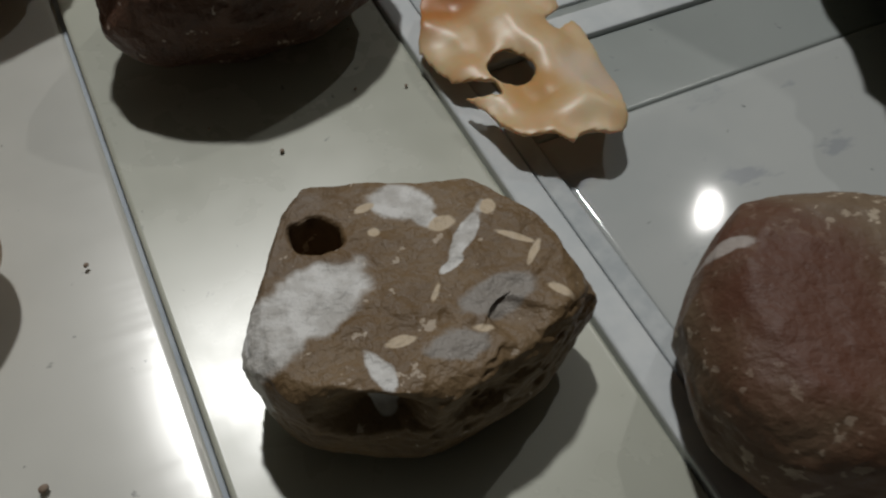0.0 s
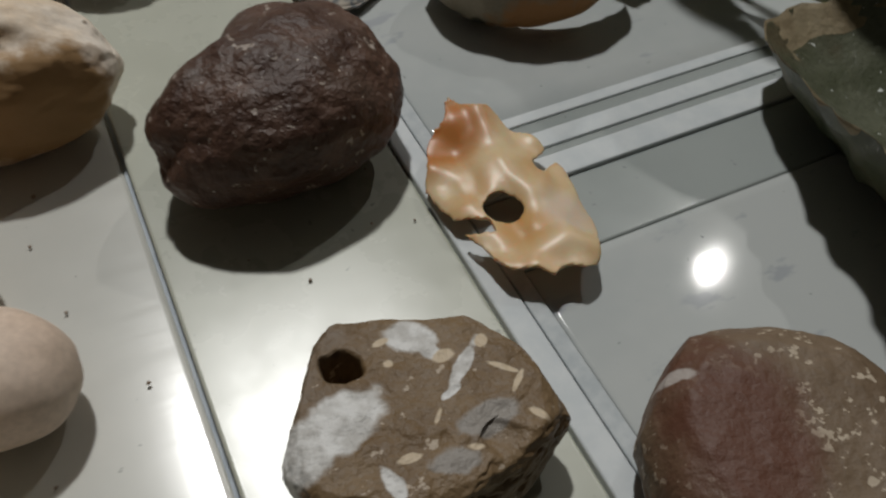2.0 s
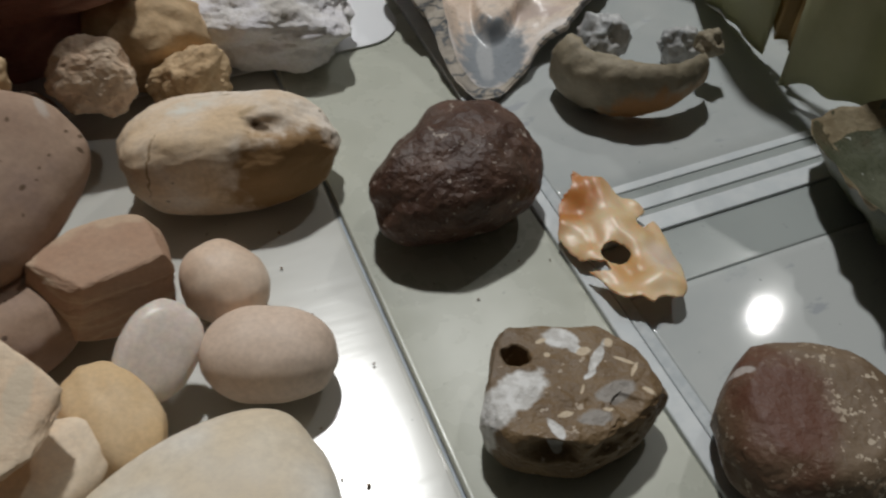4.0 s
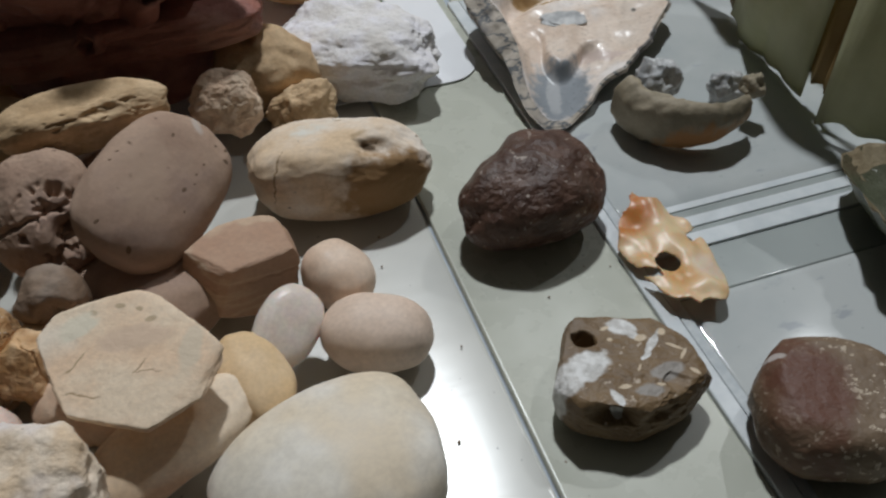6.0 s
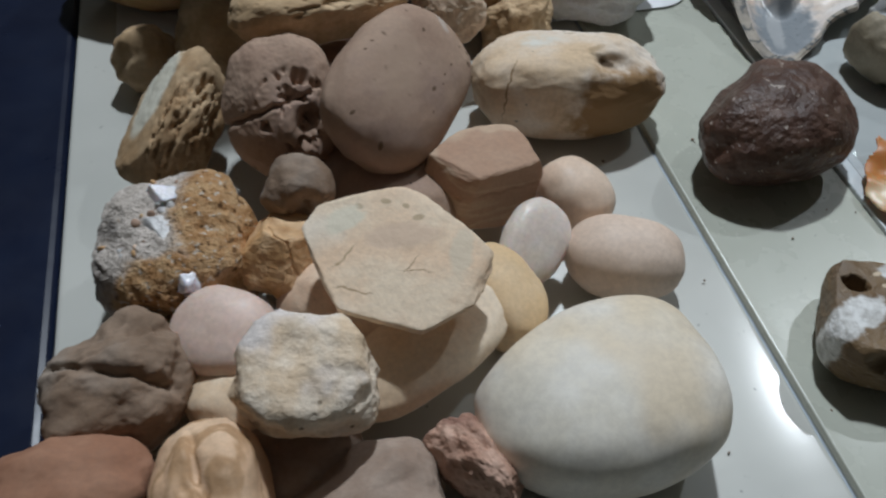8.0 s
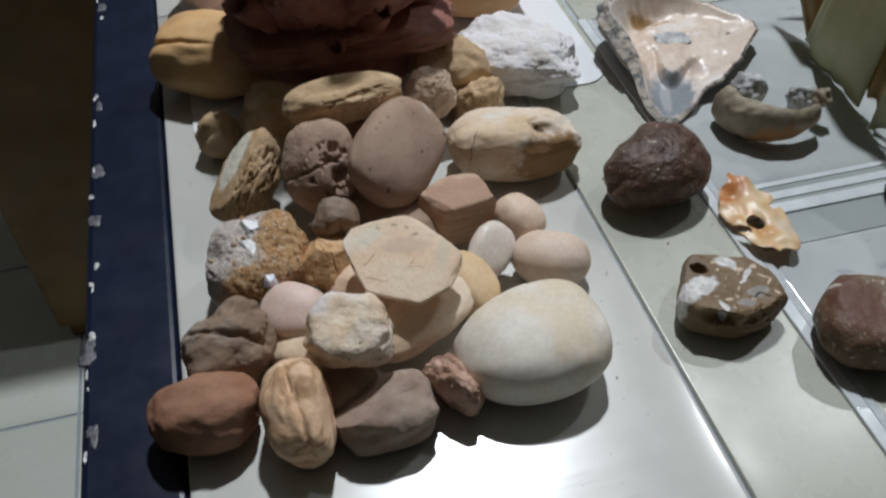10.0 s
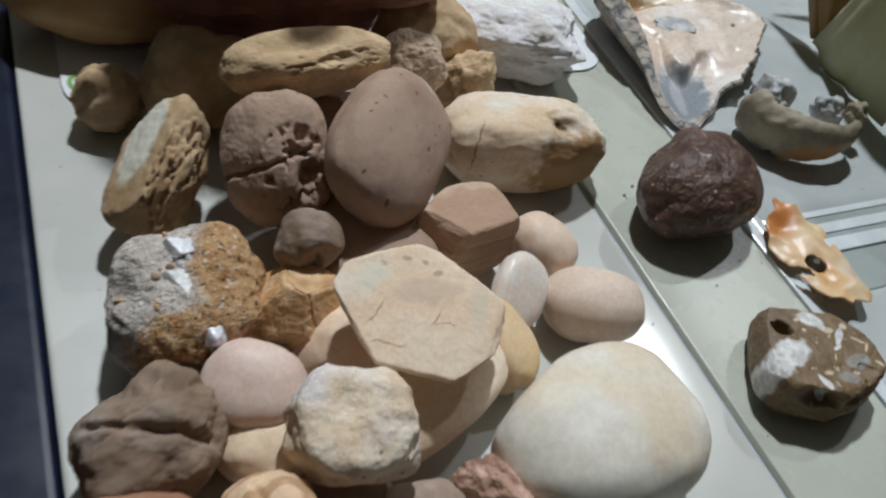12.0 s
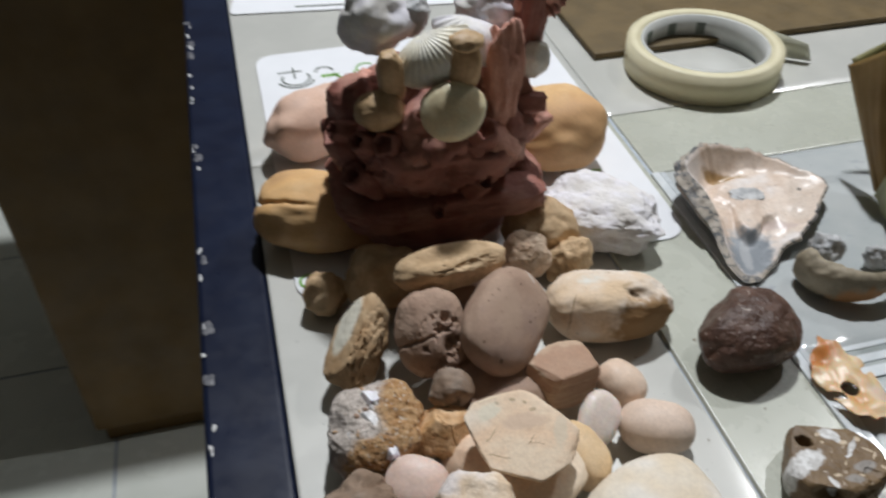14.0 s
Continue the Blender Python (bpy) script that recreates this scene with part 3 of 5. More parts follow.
stone("egg_pebble", "smooth peach egg shaped pebble", S_EGG, -0.0294, 0.0224, 0.0085, (0.0178, 0.0207, 0.0170), 30, (0, -0.2, 1), seed=14, square=2.15, lumps=0.025, rough=0.002, group="egg pebbles", taper=0.08)
stone("egg_pebble", "smooth rose pink egg shaped pebble", S_EGG_PINK, -0.0247, 0.0001, 0.0090, (0.0277, 0.0207, 0.0180), -22, seed=15, lumps=0.02, rough=0.003, group="egg pebbles", taper=-0.05)
stone("stone_flake", "thin milky white oval stone flake", S_FLAKE, -0.0451, 0.0058, 0.0135, (0.0207, 0.0158, 0.0070), 62, (0.20, -0.55, 0.85), seed=16, square=2.3, lumps=0.03, rough=0.003)
stone("oval_stone", "large smooth taupe brown oval stone leaning on the pile", S_OVAL, -0.0687, 0.0458, 0.0302, (0.0451, 0.0315, 0.0190), 56, (0.46, -0.48, 0.72), seed=17, square=2.75, lumps=0.025, rough=0.006, level=6,
      dents=[((0.75, -0.3, 0.6), 0.012, 0.03)])
stone("long_stone", "long cream stone with a dark notch and brown underside", S_LONG, -0.0189, 0.0605, 0.0130, (0.0517, 0.0298, 0.0255), -14, seed=18, square=2.5, lumps=0.05, rough=0.016, level=6, taper=-0.16,
      dents=[((0.42, -0.38, 0.80), 0.018, 0.16)], flats=[((-0.2, 0.3, 1), 0.84, 0.6)], cracks=[((1, 0.5, 0.1), 0.03, 0.05, (-0.9, -0.4, 0.3))])
stone("small_stone", "small brown stone resting on white paper", S_GRAVEL, -0.1316, 0.1003, 0.0095, (0.0180, 0.0170, 0.0180), -40, seed=19, square=2.4, lumps=0.10, rough=0.02)
stone("bone_shaped_stone", "bone shaped tan stone with a pitted waist", S_GRAVEL, -0.0832, 0.0739, 0.0372, (0.0446, 0.0176, 0.0175), 1, (0, -0.3, 1), seed=20, square=2.3, lumps=0.05, rough=0.015, level=6,
      dents=[((-0.18, 0.2, 1), 0.22, 0.44), ((-0.12, -1, 0.1), 0.1, 0.12), ((0.3, -0.5, 0.75), 0.015, 0.14), ((0.15, -0.6, 0.75), 0.008, 0.14)], pit=((0.2, -0.6, 0.6), 0.25, 0.14, 8))
stone("pale_stone", "small pale cream stone beside the white chalky stone", S_SLAB, -0.0452, 0.0895, 0.0215, (0.0193, 0.0171, 0.0180), -19, seed=21, square=2.6, lumps=0.12, rough=0.05, level=6, flats=[((0.3, -0.7, 0.5), 0.75, 0.7)])
stone("pale_stone", "small pale tan knobbly stone in the pile", S_GRAVEL, -0.0225, 0.0945, 0.0090, (0.020, 0.017, 0.018), 40, seed=22, square=2.6, lumps=0.15, rough=0.05, level=6)
stone("shaded_stone", "brown stone in the shadow of the shell ornament", S_GRAVEL, -0.1060, 0.0980, 0.0150, (0.032, 0.026, 0.030), 10, seed=23, lumps=0.10, rough=0.02)
stone("shaded_stone", "brown stone holding up the bone shaped stone", S_BROWN, -0.0740, 0.0820, 0.0130, (0.040, 0.030, 0.024), 5, seed=24, lumps=0.08, rough=0.02)
stone("shaded_stone", "brown stone between the ornament and the white chalky stone", S_GRAVEL, -0.0300, 0.1130, 0.0140, (0.034, 0.026, 0.028), -12, seed=29, lumps=0.09, rough=0.02)
stone("hidden_stone", "dark stone low in the gap of the pile", S_GREY, -0.1040, -0.0330, 0.0070, (0.024, 0.020, 0.014), 8, seed=30, lumps=0.06, rough=0.01)
stone("hidden_stone", "brown stone under the pile", S_BROWN, -0.0760, 0.0300, 0.0110, (0.040, 0.034, 0.022), 0, seed=25, lumps=0.06, rough=0.01)
stone("hidden_stone", "cream stone under the flat stone", S_SLAB, -0.0880, 0.0020, 0.0095, (0.034, 0.024, 0.019), -20, seed=26, lumps=0.06, rough=0.01)
stone("hidden_stone", "pale stone under the pink pebble", S_SLICE, -0.1120, -0.0160, 0.0075, (0.028, 0.022, 0.015), -20, seed=27, lumps=0.06, rough=0.01)

# far stones
stone("pink_stone", "large dusty pink stone lying on white paper", S_BIGPINK, -0.1157, 0.2263, 0.0170, (0.0575, 0.0383, 0.0340), 20, seed=33, square=2.4, lumps=0.06, rough=0.008)
stone("tan_stone", "orange tan stone with a split end at the table edge", S_TAN, -0.1228, 0.1488, 0.0160, (0.0676, 0.0444, 0.0320), -16, seed=34, square=2.4, lumps=0.06, rough=0.008, level=6, cracks=[((0.1, 0.7, 0.5), 0.05, 0.10, (-1, -0.3, 0.2))])
stone("tan_stone", "large smooth orange tan stone on white paper", S_TAN, -0.0005, 0.1841, 0.0200, (0.0572, 0.0510, 0.0400), -16, seed=35, square=2.3, lumps=0.06, rough=0.006)
stone("chalky_stone", "flat white chalky stone with rough pitted top", S_CHALK, 0.0030, 0.1205, 0.0115, (0.0570, 0.0405, 0.0230), -30, seed=36, square=2.9, lumps=0.10, rough=0.05, level=6)

# loose stones
stone("dark_stone", "dark maroon brown stone with rough pitted skin", S_DARK, 0.0287, 0.0313, 0.0129, (0.0440, 0.0319, 0.0260), 14, (0.0, -0.1, 1), seed=41, square=2.2, lumps=0.05, taper=0.14, rough=0.016, level=6,
      bumps=[((0.45, 0.75, 0.5), 0.10, 0.12)], dents=[((-0.45, 0.8, 0.5), 0.09, 0.12)])

# holed stone with shell inlays
def holed_stone():
    n = stone_mat("olive_brown_shelly_stone", (0.160, 0.100, 0.044), (0.215, 0.145, 0.072), (0.18, 0.13, 0.08), 90, 0.5, 1.5, speck=(0.46, 0.37, 0.28), specks=0.65, pits=0.9)
    col = n.bsdf.inputs["Base Color"].links[0].from_socket
    shell = n.mix(n.ramp(n.noise(380, 4.0), 0.35, 0.65), (0.52, 0.50, 0.47), (0.76, 0.75, 0.73))
    cream, grey = (0.60, 0.48, 0.34), (0.30, 0.27, 0.24)
    marks = [(0.0083, -0.0030, 0.0030, 1.5, 0.7, 25, grey), (0.0035, -0.0085, 0.0022, 1.4, 0.8, 10, grey),
             (-0.0106, -0.0026, 0.0038, 1.8, 1.0, 35, shell), (-0.0143, -0.0056, 0.0040, 1.3, 0.95, 50, shell),
             (-0.0006, 0.0100, 0.0030, 1.2, 0.85, -20, shell), (0.0016, 0.0078, 0.0016, 1.3, 0.8, -50, shell),
             (0.0060, 0.0050, 0.0014, 3.2, 0.65, 62, shell), (0.0040, 0.0010, 0.0010, 2.0, 0.6, 40, shell), (-0.0041, -0.0108, 0.0014, 1.7, 0.8, -65, shell),
             (0.0034, 0.0066, 0.0012, 1.3, 0.8, 20, cream), (0.0088, 0.0086, 0.0010, 1.2, 0.8, 60, cream), (0.0112, 0.0042, 0.0011, 1.9, 0.4, -25, cream),
             (0.0128, 0.0020, 0.0011, 1.9, 0.4, 60, cream), (0.0148, -0.0030, 0.0010, 1.6, 0.7, -40, cream), (-0.0045, 0.0095, 0.0009, 1.4, 0.6, 30, cream),
             (-0.0038, 0.0060, 0.0007, 1.0, 1.0, 0, cream), (0.0020, -0.0025, 0.0008, 2.2, 0.5, 70, cream), (-0.0020, -0.0078, 0.0010, 1.8, 0.6, 15, cream), (0.0060, -0.0068, 0.0009, 1.5, 0.7, -10, cream)]
    for x, y, r, a, b, turn, c in marks:
        col = n.mix(n.spot((x, y, 0.004), r, 0.40 if r > 0.0025 else 0.7, 300, (a, b, 5), 0.16, turn), col, c)
    n.colour(col)
    stone("holed_stone", "olive brown stone with a round hole and white shell inlays", n.mat, 0.0271, -0.0311, 0.0083, (0.0354, 0.0313, 0.0170), -20, seed=42, square=3.2, lumps=0.05, rough=0.014, level=7,
          flats=[((0.80, 0.60, 0), 0.82, 0.6), ((-0.95, 0.28, 0), 0.84, 0.7), ((-0.75, -0.65, 0), 1.05, 0.7), ((0.62, -0.78, 0), 0.76, 0.6), ((0, 1, 0.1), 0.88, 0.6), ((0, 0.1, 1), 0.74, 0.9)],
          bumps=[((1, 0.02, 0), 0.06, 0.10), ((-0.60, 0.80, 0), 0.11, 0.14)],
          dents=[((0.50, -0.32, 0.75), 0.012, 0.22), ((-0.25, -0.85, 0.45), 0.03, 0.22), ((0.35, -0.8, 0.35), 0.02, 0.15)],
          pit=((0.45, -0.65, 0.5), 0.40, 0.045, 6), holes=[(-0.56, 0.38, 0.135, 1.45)])


holed_stone()


def round_stone():
    n = stone_mat("two_tone_round_stone", (0.150, 0.102, 0.058), (0.20, 0.145, 0.09), None, 60, 0.55, 1.3, speck=(0.50, 0.41, 0.31), specks=0.59, pits=0.8)
    col = n.bsdf.inputs["Base Color"].links[0].from_socket
    col = n.mix(n.spot((-0.008, 0.000, 0.004), 0.0095, 0.75, 140, (0.9, 1.6, 3), 0.5), col, (0.120, 0.046, 0.026))
    col = n.mix(n.spot((-0.0120, 0.0080, 0.004), 0.0020, 0.6, 400, (1.4, 0.6, 3)), col, (0.42, 0.37, 0.34))
    col = n.mix(n.spot((0.0010, -0.0080, 0.004), 0.0014, 0.5, 400, (1.0, 3.5, 3)), col, (0.07, 0.028, 0.022))
    n.colour(col)
    stone("round_stone", "round flat stone, half dark red and half brown", n.mat, 0.0661, -0.0551, 0.0100, (0.0352, 0.0345, 0.0205), -22, seed=43, square=2.6, lumps=0.03, rough=0.012, level=6,
          flats=[((-0.8, 0.55, 0), 0.90, 0.7), ((0.8, 0.6, 0), 0.92, 0.7), ((0, 0, 1), 0.85, 0.8)])


round_stone()


def conglomerate():
    n = stone_mat("grey_and_rust_conglomerate", (0.48, 0.43, 0.36), (0.60, 0.55, 0.48), (0.42, 0.38, 0.33), 150, 0.8, 0.8, speck=(0.24, 0.20, 0.16), specks=0.68, pits=0.4)
    col = n.bsdf.inputs["Base Color"].links[0].from_socket
    rust = n.mix(n.ramp(n.noise(260, 5.0, 0.7), 0.35, 0.65), (0.40, 0.20, 0.075), (0.58, 0.37, 0.19))
    rust = n.mix(n.ramp(n.noise(700, 2.0), 0.60, 0.66), rust, (0.62, 0.52, 0.42))
    rust = n.mix(n.ramp(n.noise(520, 3.0), 0.40, 0.34), rust, (0.16, 0.08, 0.03))
    n.bump(n.noise(420, 4.0, 0.7), 1.0, 0.0016)
    col = n.mix(n.spot((0.012, 0.004, 0.006), 0.0125, 0.35, 150, (0.9, 1.4, 3)), col, rust)
    col = n.mix(n.spot((0.000, -0.013, 0.006), 0.0085, 0.40, 180, (1.5, 0.8, 3)), col, rust)
    n.colour(col)
    st = stone("conglomerate_stone", "grey and rust coloured conglomerate stone with white quartz crystals", n.mat, -0.1235, 0.0193, 0.0135, (0.0343, 0.0343, 0.0270), -8, (-0.05, -0.25, 1), seed=44, square=2.7, lumps=0.07, rough=0.025, level=6,
               pit=((0, -0.2, 1), 0.9, 0.05, 9))
    crystal = stone_mat("milky_quartz", (0.66, 0.66, 0.66), (0.78, 0.78, 0.77), None, 200, 0.2, 0.5, sub=0.2).mat
    grey = stone_mat("grey_quartz", (0.44, 0.44, 0.42), (0.60, 0.60, 0.57), None, 200, 0.2, 0.5).mat
    for x, y, z, sx, sy, sz, mat, sd in ((-0.0020, 0.0085, 0.0108, 0.0060, 0.0048, 0.005, crystal, 1), (-0.0015, 0.0000, 0.0108, 0.0085, 0.0070, 0.005, grey, 2),
                                         (0.0040, -0.0110, 0.0105, 0.0055, 0.0060, 0.005, crystal, 3), (-0.0115, 0.0050, 0.0085, 0.0030, 0.0030, 0.003, S_DKBROWN, 4), (-0.0090, -0.0050, 0.0098, 0.0042, 0.0036, 0.003, grey, 5)):
        ob = part("crystal", pebble_bm((sx, sy, sz), seed=sd, square=3.2, lumps=0.15, rough=0.03, level=4, flats=[((0.3, 0.2, 1), 0.7, 0.9), ((-0.7, -0.4, 0.6), 0.7, 0.9)]), mat, st, "white quartz crystal")
        ob.location = (x, y, z)
    rng = random.Random(11)
    for i in range(46):
        a, r = rng.uniform(0, 6.283), rng.uniform(0.004, 0.0155)
        ob = part("grain", pebble_bm([rng.uniform(0.0009, 0.0022) for q in range(3)], seed=i, lumps=0.15, level=2), rng.choice((S_SLAB, S_GRAVEL, S_BROWN, grey, S_QUARTZ)), st)
        k = 1 - (r / 0.0185) ** 3
        ob.location = (r * math.cos(a), r * math.sin(a), 0.0122 * max(0, k) ** 0.45 - 0.0004)


conglomerate()

stone("curled_stone", "small curled brown stone with a hollow", S_DKBROWN, -0.0957, 0.0233, 0.0239, (0.0156, 0.0147, 0.0145), -12, (0, -0.3, 1), seed=45, square=2.3, lumps=0.06, rough=0.015, level=6,
      dents=[((0.25, -0.80, 0.40), 0.10, 0.45), ((0.55, -0.75, -0.1), 0.12, 0.40), ((0.2, -0.9, -0.3), 0.10, 0.35)], pit=((0.3, -0.8, 0.1), 0.35, 0.2, 5))
stone("pitted_stone", "round brown stone with deep worm eaten hollows", S_BROWN, -0.0961, 0.0516, 0.0251, (0.0331, 0.0273, 0.0210), 90, (0, -0.7, 0.7), seed=46, square=2.3, lumps=0.05, rough=0.015, level=7,
      pit=((-0.25, -0.20, 1), 0.26, 0.50, 3.8), cracks=[((1, 0.2, 0.05), 0.035, 0.14, (0, 0.5, 0.8))], dents=[((-0.35, -0.4, 0.85), 0.03, 0.25)])


def layered_stone():
    n = stone_mat("layered_tan_stone", (0.38, 0.25, 0.125), (0.48, 0.35, 0.20), None, 90, 0.8, 0.4, pits=0.3)
    col = n.bsdf.inputs["Base Color"].links[0].from_socket
    col = n.mix(n.spot((0.006, 0.0045, 0.012), 0.0065, 0.30, 150, (2.3, 0.80, 1.6), 0.15), col, n.mix(n.ramp(n.noise(80, 4.0), 0.35, 0.65), (0.62, 0.58, 0.47), (0.70, 0.67, 0.57)))
    n.colour(col)
    stone("layered_stone", "tan porous stone with a smooth white top layer", n.mat, -0.1230, 0.0616, 0.0154, (0.0366, 0.0188, 0.0230), 52, (-0.36, -0.25, 0.88), seed=47, square=2.5, lumps=0.08, rough=0.025, level=6,
          pit=((-0.1, -0.9, 0.35), 0.45, 0.30, 8), flats=[((0, 0.3, 1), 0.72, 0.85)])


layered_stone()


# ---- shells ----
def bowl_bm(rx, ry, depth, thick, rim, seed=0, cut=0.0, frill=0.05, rings=26, turns=88, ridges=0.0, power=2.0, which="both"):
    """A shell cup. rim(a) scales the outline at angle a; cut(a) lowers the rim; the inner and outer skins can be built apart."""
    bm = bmesh.new()

    def skin(outer):
        grid = []
        for i in range(rings + 1):
            q = i / rings
            row = []
            for j in range(turns):
                a = 2 * math.pi * j / turns
                w = noise.noise(Vector((math.cos(a) * 2.2, math.sin(a) * 2.2, seed)))
                f = noise.noise(Vector((math.cos(a) * 9, math.sin(a) * 9, seed + q * 2)))
                r = q * rim(a) * (1 + 0.10 * w + frill * f * q * q)
                z = depth * q ** power * (1 - (cut(a) if cut else 0)) + frill * depth * f * q ** 3
                x, y = rx * r * math.cos(a), ry * r * math.sin(a)
                if outer:
                    z -= thick * (1.15 - 1.15 * q ** 5) + (1 - q ** 6) * ridges * thick * noise.noise(Vector((x * 260, y * 260, z * 420 + seed)))
                    x *= 1 + 0.10 * (1 - q) + 0.04 * q * (1 - q)
                    y *= 1 + 0.10 * (1 - q) + 0.04 * q * (1 - q)
                else:
                    z += 0.05 * (1 - q ** 4) * depth * noise.noise(Vector((x * 120, y * 120, seed + 4)))
                row.append(bm.verts.new((x, y, z)))
                if i == 0:
                    break
            grid.append(row)
        for i in range(rings):
            for j in range(turns):
                k = (j + 1) % turns
                lo = (grid[0][0],) if i == 0 else (grid[i][j], grid[i][k])
                f = (*lo, grid[i + 1][k], grid[i + 1][j])
                bm.faces.new(f if outer else f[::-1])
        return grid[-1]

    a = skin(False) if which != "outer" else None
    b = skin(True) if which != "inner" else None
    if a and b:
        for j in range(turns):
            k = (j + 1) % turns
            bm.faces.new((a[j], a[k], b[k], b[j]))
    return smooth(bm)


M_GREYSHELL = stone_mat("grey_white_shell_inside", (0.34, 0.36, 0.35), (0.50, 0.52, 0.50), None, 110, 0.4, 0.6).mat


def bump_at(a, centre, width):
    q = (a - radians(centre) + math.pi) % (2 * math.pi) - math.pi
    return math.exp(-(q / radians(width)) ** 2)


def oyster_rim(a):
    """Outline (radius) and lip height of the oyster at an angle round its middle."""
    r = 0.0315 + 0.0095 * bump_at(a, 0, 18) + 0.003 * bump_at(a, 35, 20) + 0.004 * bump_at(a, 105, 45) + 0.006 * bump_at(a, 158, 25) + 0.0250 * bump_at(a, 240, 19) + 0.006 * bump_at(a, 205, 25) + 0.004 * bump_at(a, 278, 13)
    z = 0.0095 + 0.0105 * bump_at(a, 120, 60) + 0.005 * bump_at(a, 185, 45) - 0.0085 * bump_at(a, 243, 24) + 0.001 * bump_at(a, 0, 25)
    w = noise.noise(Vector((math.cos(a) * 3, math.sin(a) * 3, 3.0)))
    f = noise.noise(Vector((math.cos(a) * 11, math.sin(a) * 11, 6.0)))
    return r * (1 + 0.05 * w + 0.035 * f), z * (1 + 0.12 * w + 0.10 * f)


def oyster_bm(outer):
    bm = bmesh.new()
    turns, rings = 160, 40
    grid = []
    for i in range(rings + 1):
        q = i / rings
        row = []
        for j in range(turns):
            a = 2 * math.pi * j / turns
            r, z = oyster_rim(a)
            brim = 0.04 + 0.20 * bump_at(a, 190, 42) + 0.05 * bump_at(a, 100, 40)
            if outer:
                # over the crusty brim, then down to the foot in stacked uneven leaves
                step = 0.0020 * (noise.noise(Vector((q * 12, math.cos(a) * 1.5, math.sin(a) * 1.5))) + 0.7 * math.sin(q * 26 + 2 * math.sin(a)))
                if q < 0.3:
                    k = q / 0.3
                    p = (r * (1 - brim * (1 - k)), z * (1 - 0.10 * k) + 0.4 * step * k)
                else:
                    k = (q - 0.3) / 0.7
                    p = (r * (1 - 0.38 * k ** 1.4) + step * math.sin(math.pi * k), 0.90 * z * (1 - k) + 0.0002)
            else:
                # the pearly floor, a trough behind the hinge, and a step down to the worn grey beak
                floor = 0.0078 + 0.0016 * noise.noise(Vector((q * 4 * math.cos(a), q * 4 * math.sin(a), 2.0)))
                floor -= 0.0046 * bump_at(a, 112, 52) * math.exp(-((q - 0.66) / 0.13) ** 2)
                k = max(0.0, min(1.0, (q - 0.46 - 0.05 * math.sin(5 * a)) / 0.10))
                floor -= 0.0058 * bump_at(a, 243, 34) * k * k * (3 - 2 * k)
                mix = max(0.0, min(1.0, (q - 0.76) / 0.22)) ** 1.6
                p = (r * (1 - brim) * q, floor * (1 - mix) + z * mix)
            row.append(bm.verts.new((p[0] * math.cos(a), p[0] * math.sin(a), p[1])))
            if i == 0 and not outer:
                break
        grid.append(row)
    for i in range(rings):
        for j in range(turns):
            k = (j + 1) % turns
            lo = (grid[0][0],) if len(grid[i]) == 1 else (grid[i][j], grid[i][k])
            f = (*lo, grid[i + 1][k], grid[i + 1][j])
            bm.faces.new(f[::-1])
    bmesh.ops.recalc_face_normals(bm, faces=bm.faces[:])
    if sum(f.normal.z for f in bm.faces if f.normal.z) < 0 and not outer:
        bmesh.ops.reverse_faces(bm, faces=bm.faces[:])
    return smooth(bm)


def oyster():
    th = holder("oyster_shell", "open oyster shell, pearly inside and grey ridged outside", "shell", pose(0.0815, 0.1180, 0.0002))
    pearl = stone_mat("pearly_oyster_inside", (0.56, 0.46, 0.36), (0.66, 0.58, 0.48), (0.70, 0.67, 0.62), 70, 0.30, 0.5, grain=600)
    marks(pearl, [(-0.0175, -0.0330, 0.0125, 1.4, 0.9, 62, (0.24, 0.26, 0.28), 0.0), (-0.0200, -0.0330, 0.0050, 2.2, 0.5, 70, (0.38, 0.39, 0.40), 0.0), (-0.006, 0.0215, 0.0060, 2.6, 0.55, -18, (0.36, 0.23, 0.11), 0.2), (0.004, -0.022, 0.006, 1.6, 0.5, -30, (0.62, 0.50, 0.44), 0.2), (0.027, 0.000, 0.0012, 1, 1, 0, (0.12, 0.10, 0.08), 0.6)])
    crust = stone_mat("grey_leafy_crust", (0.32, 0.29, 0.23), (0.46, 0.42, 0.34), (0.13, 0.13, 0.13), 110, 0.75, 0.9, pits=0.7, veins=(0.10, 0.11, 0.12)).mat
    part("inside", oyster_bm(False), pearl.mat, th, "pinkish pearly inside with grey beak")
    part("outside", oyster_bm(True), crust, th, "grey layered crust")
    ob = part("muscle_scar", pebble_bm((0.017, 0.010, 0.0016), seed=3, lumps=0.12, level=4), M_GREYSHELL, th, "white muscle scar")
    ob.matrix_basis = pose(-0.001, 0.002, 0.0080, 0, 0, -12)


oyster()


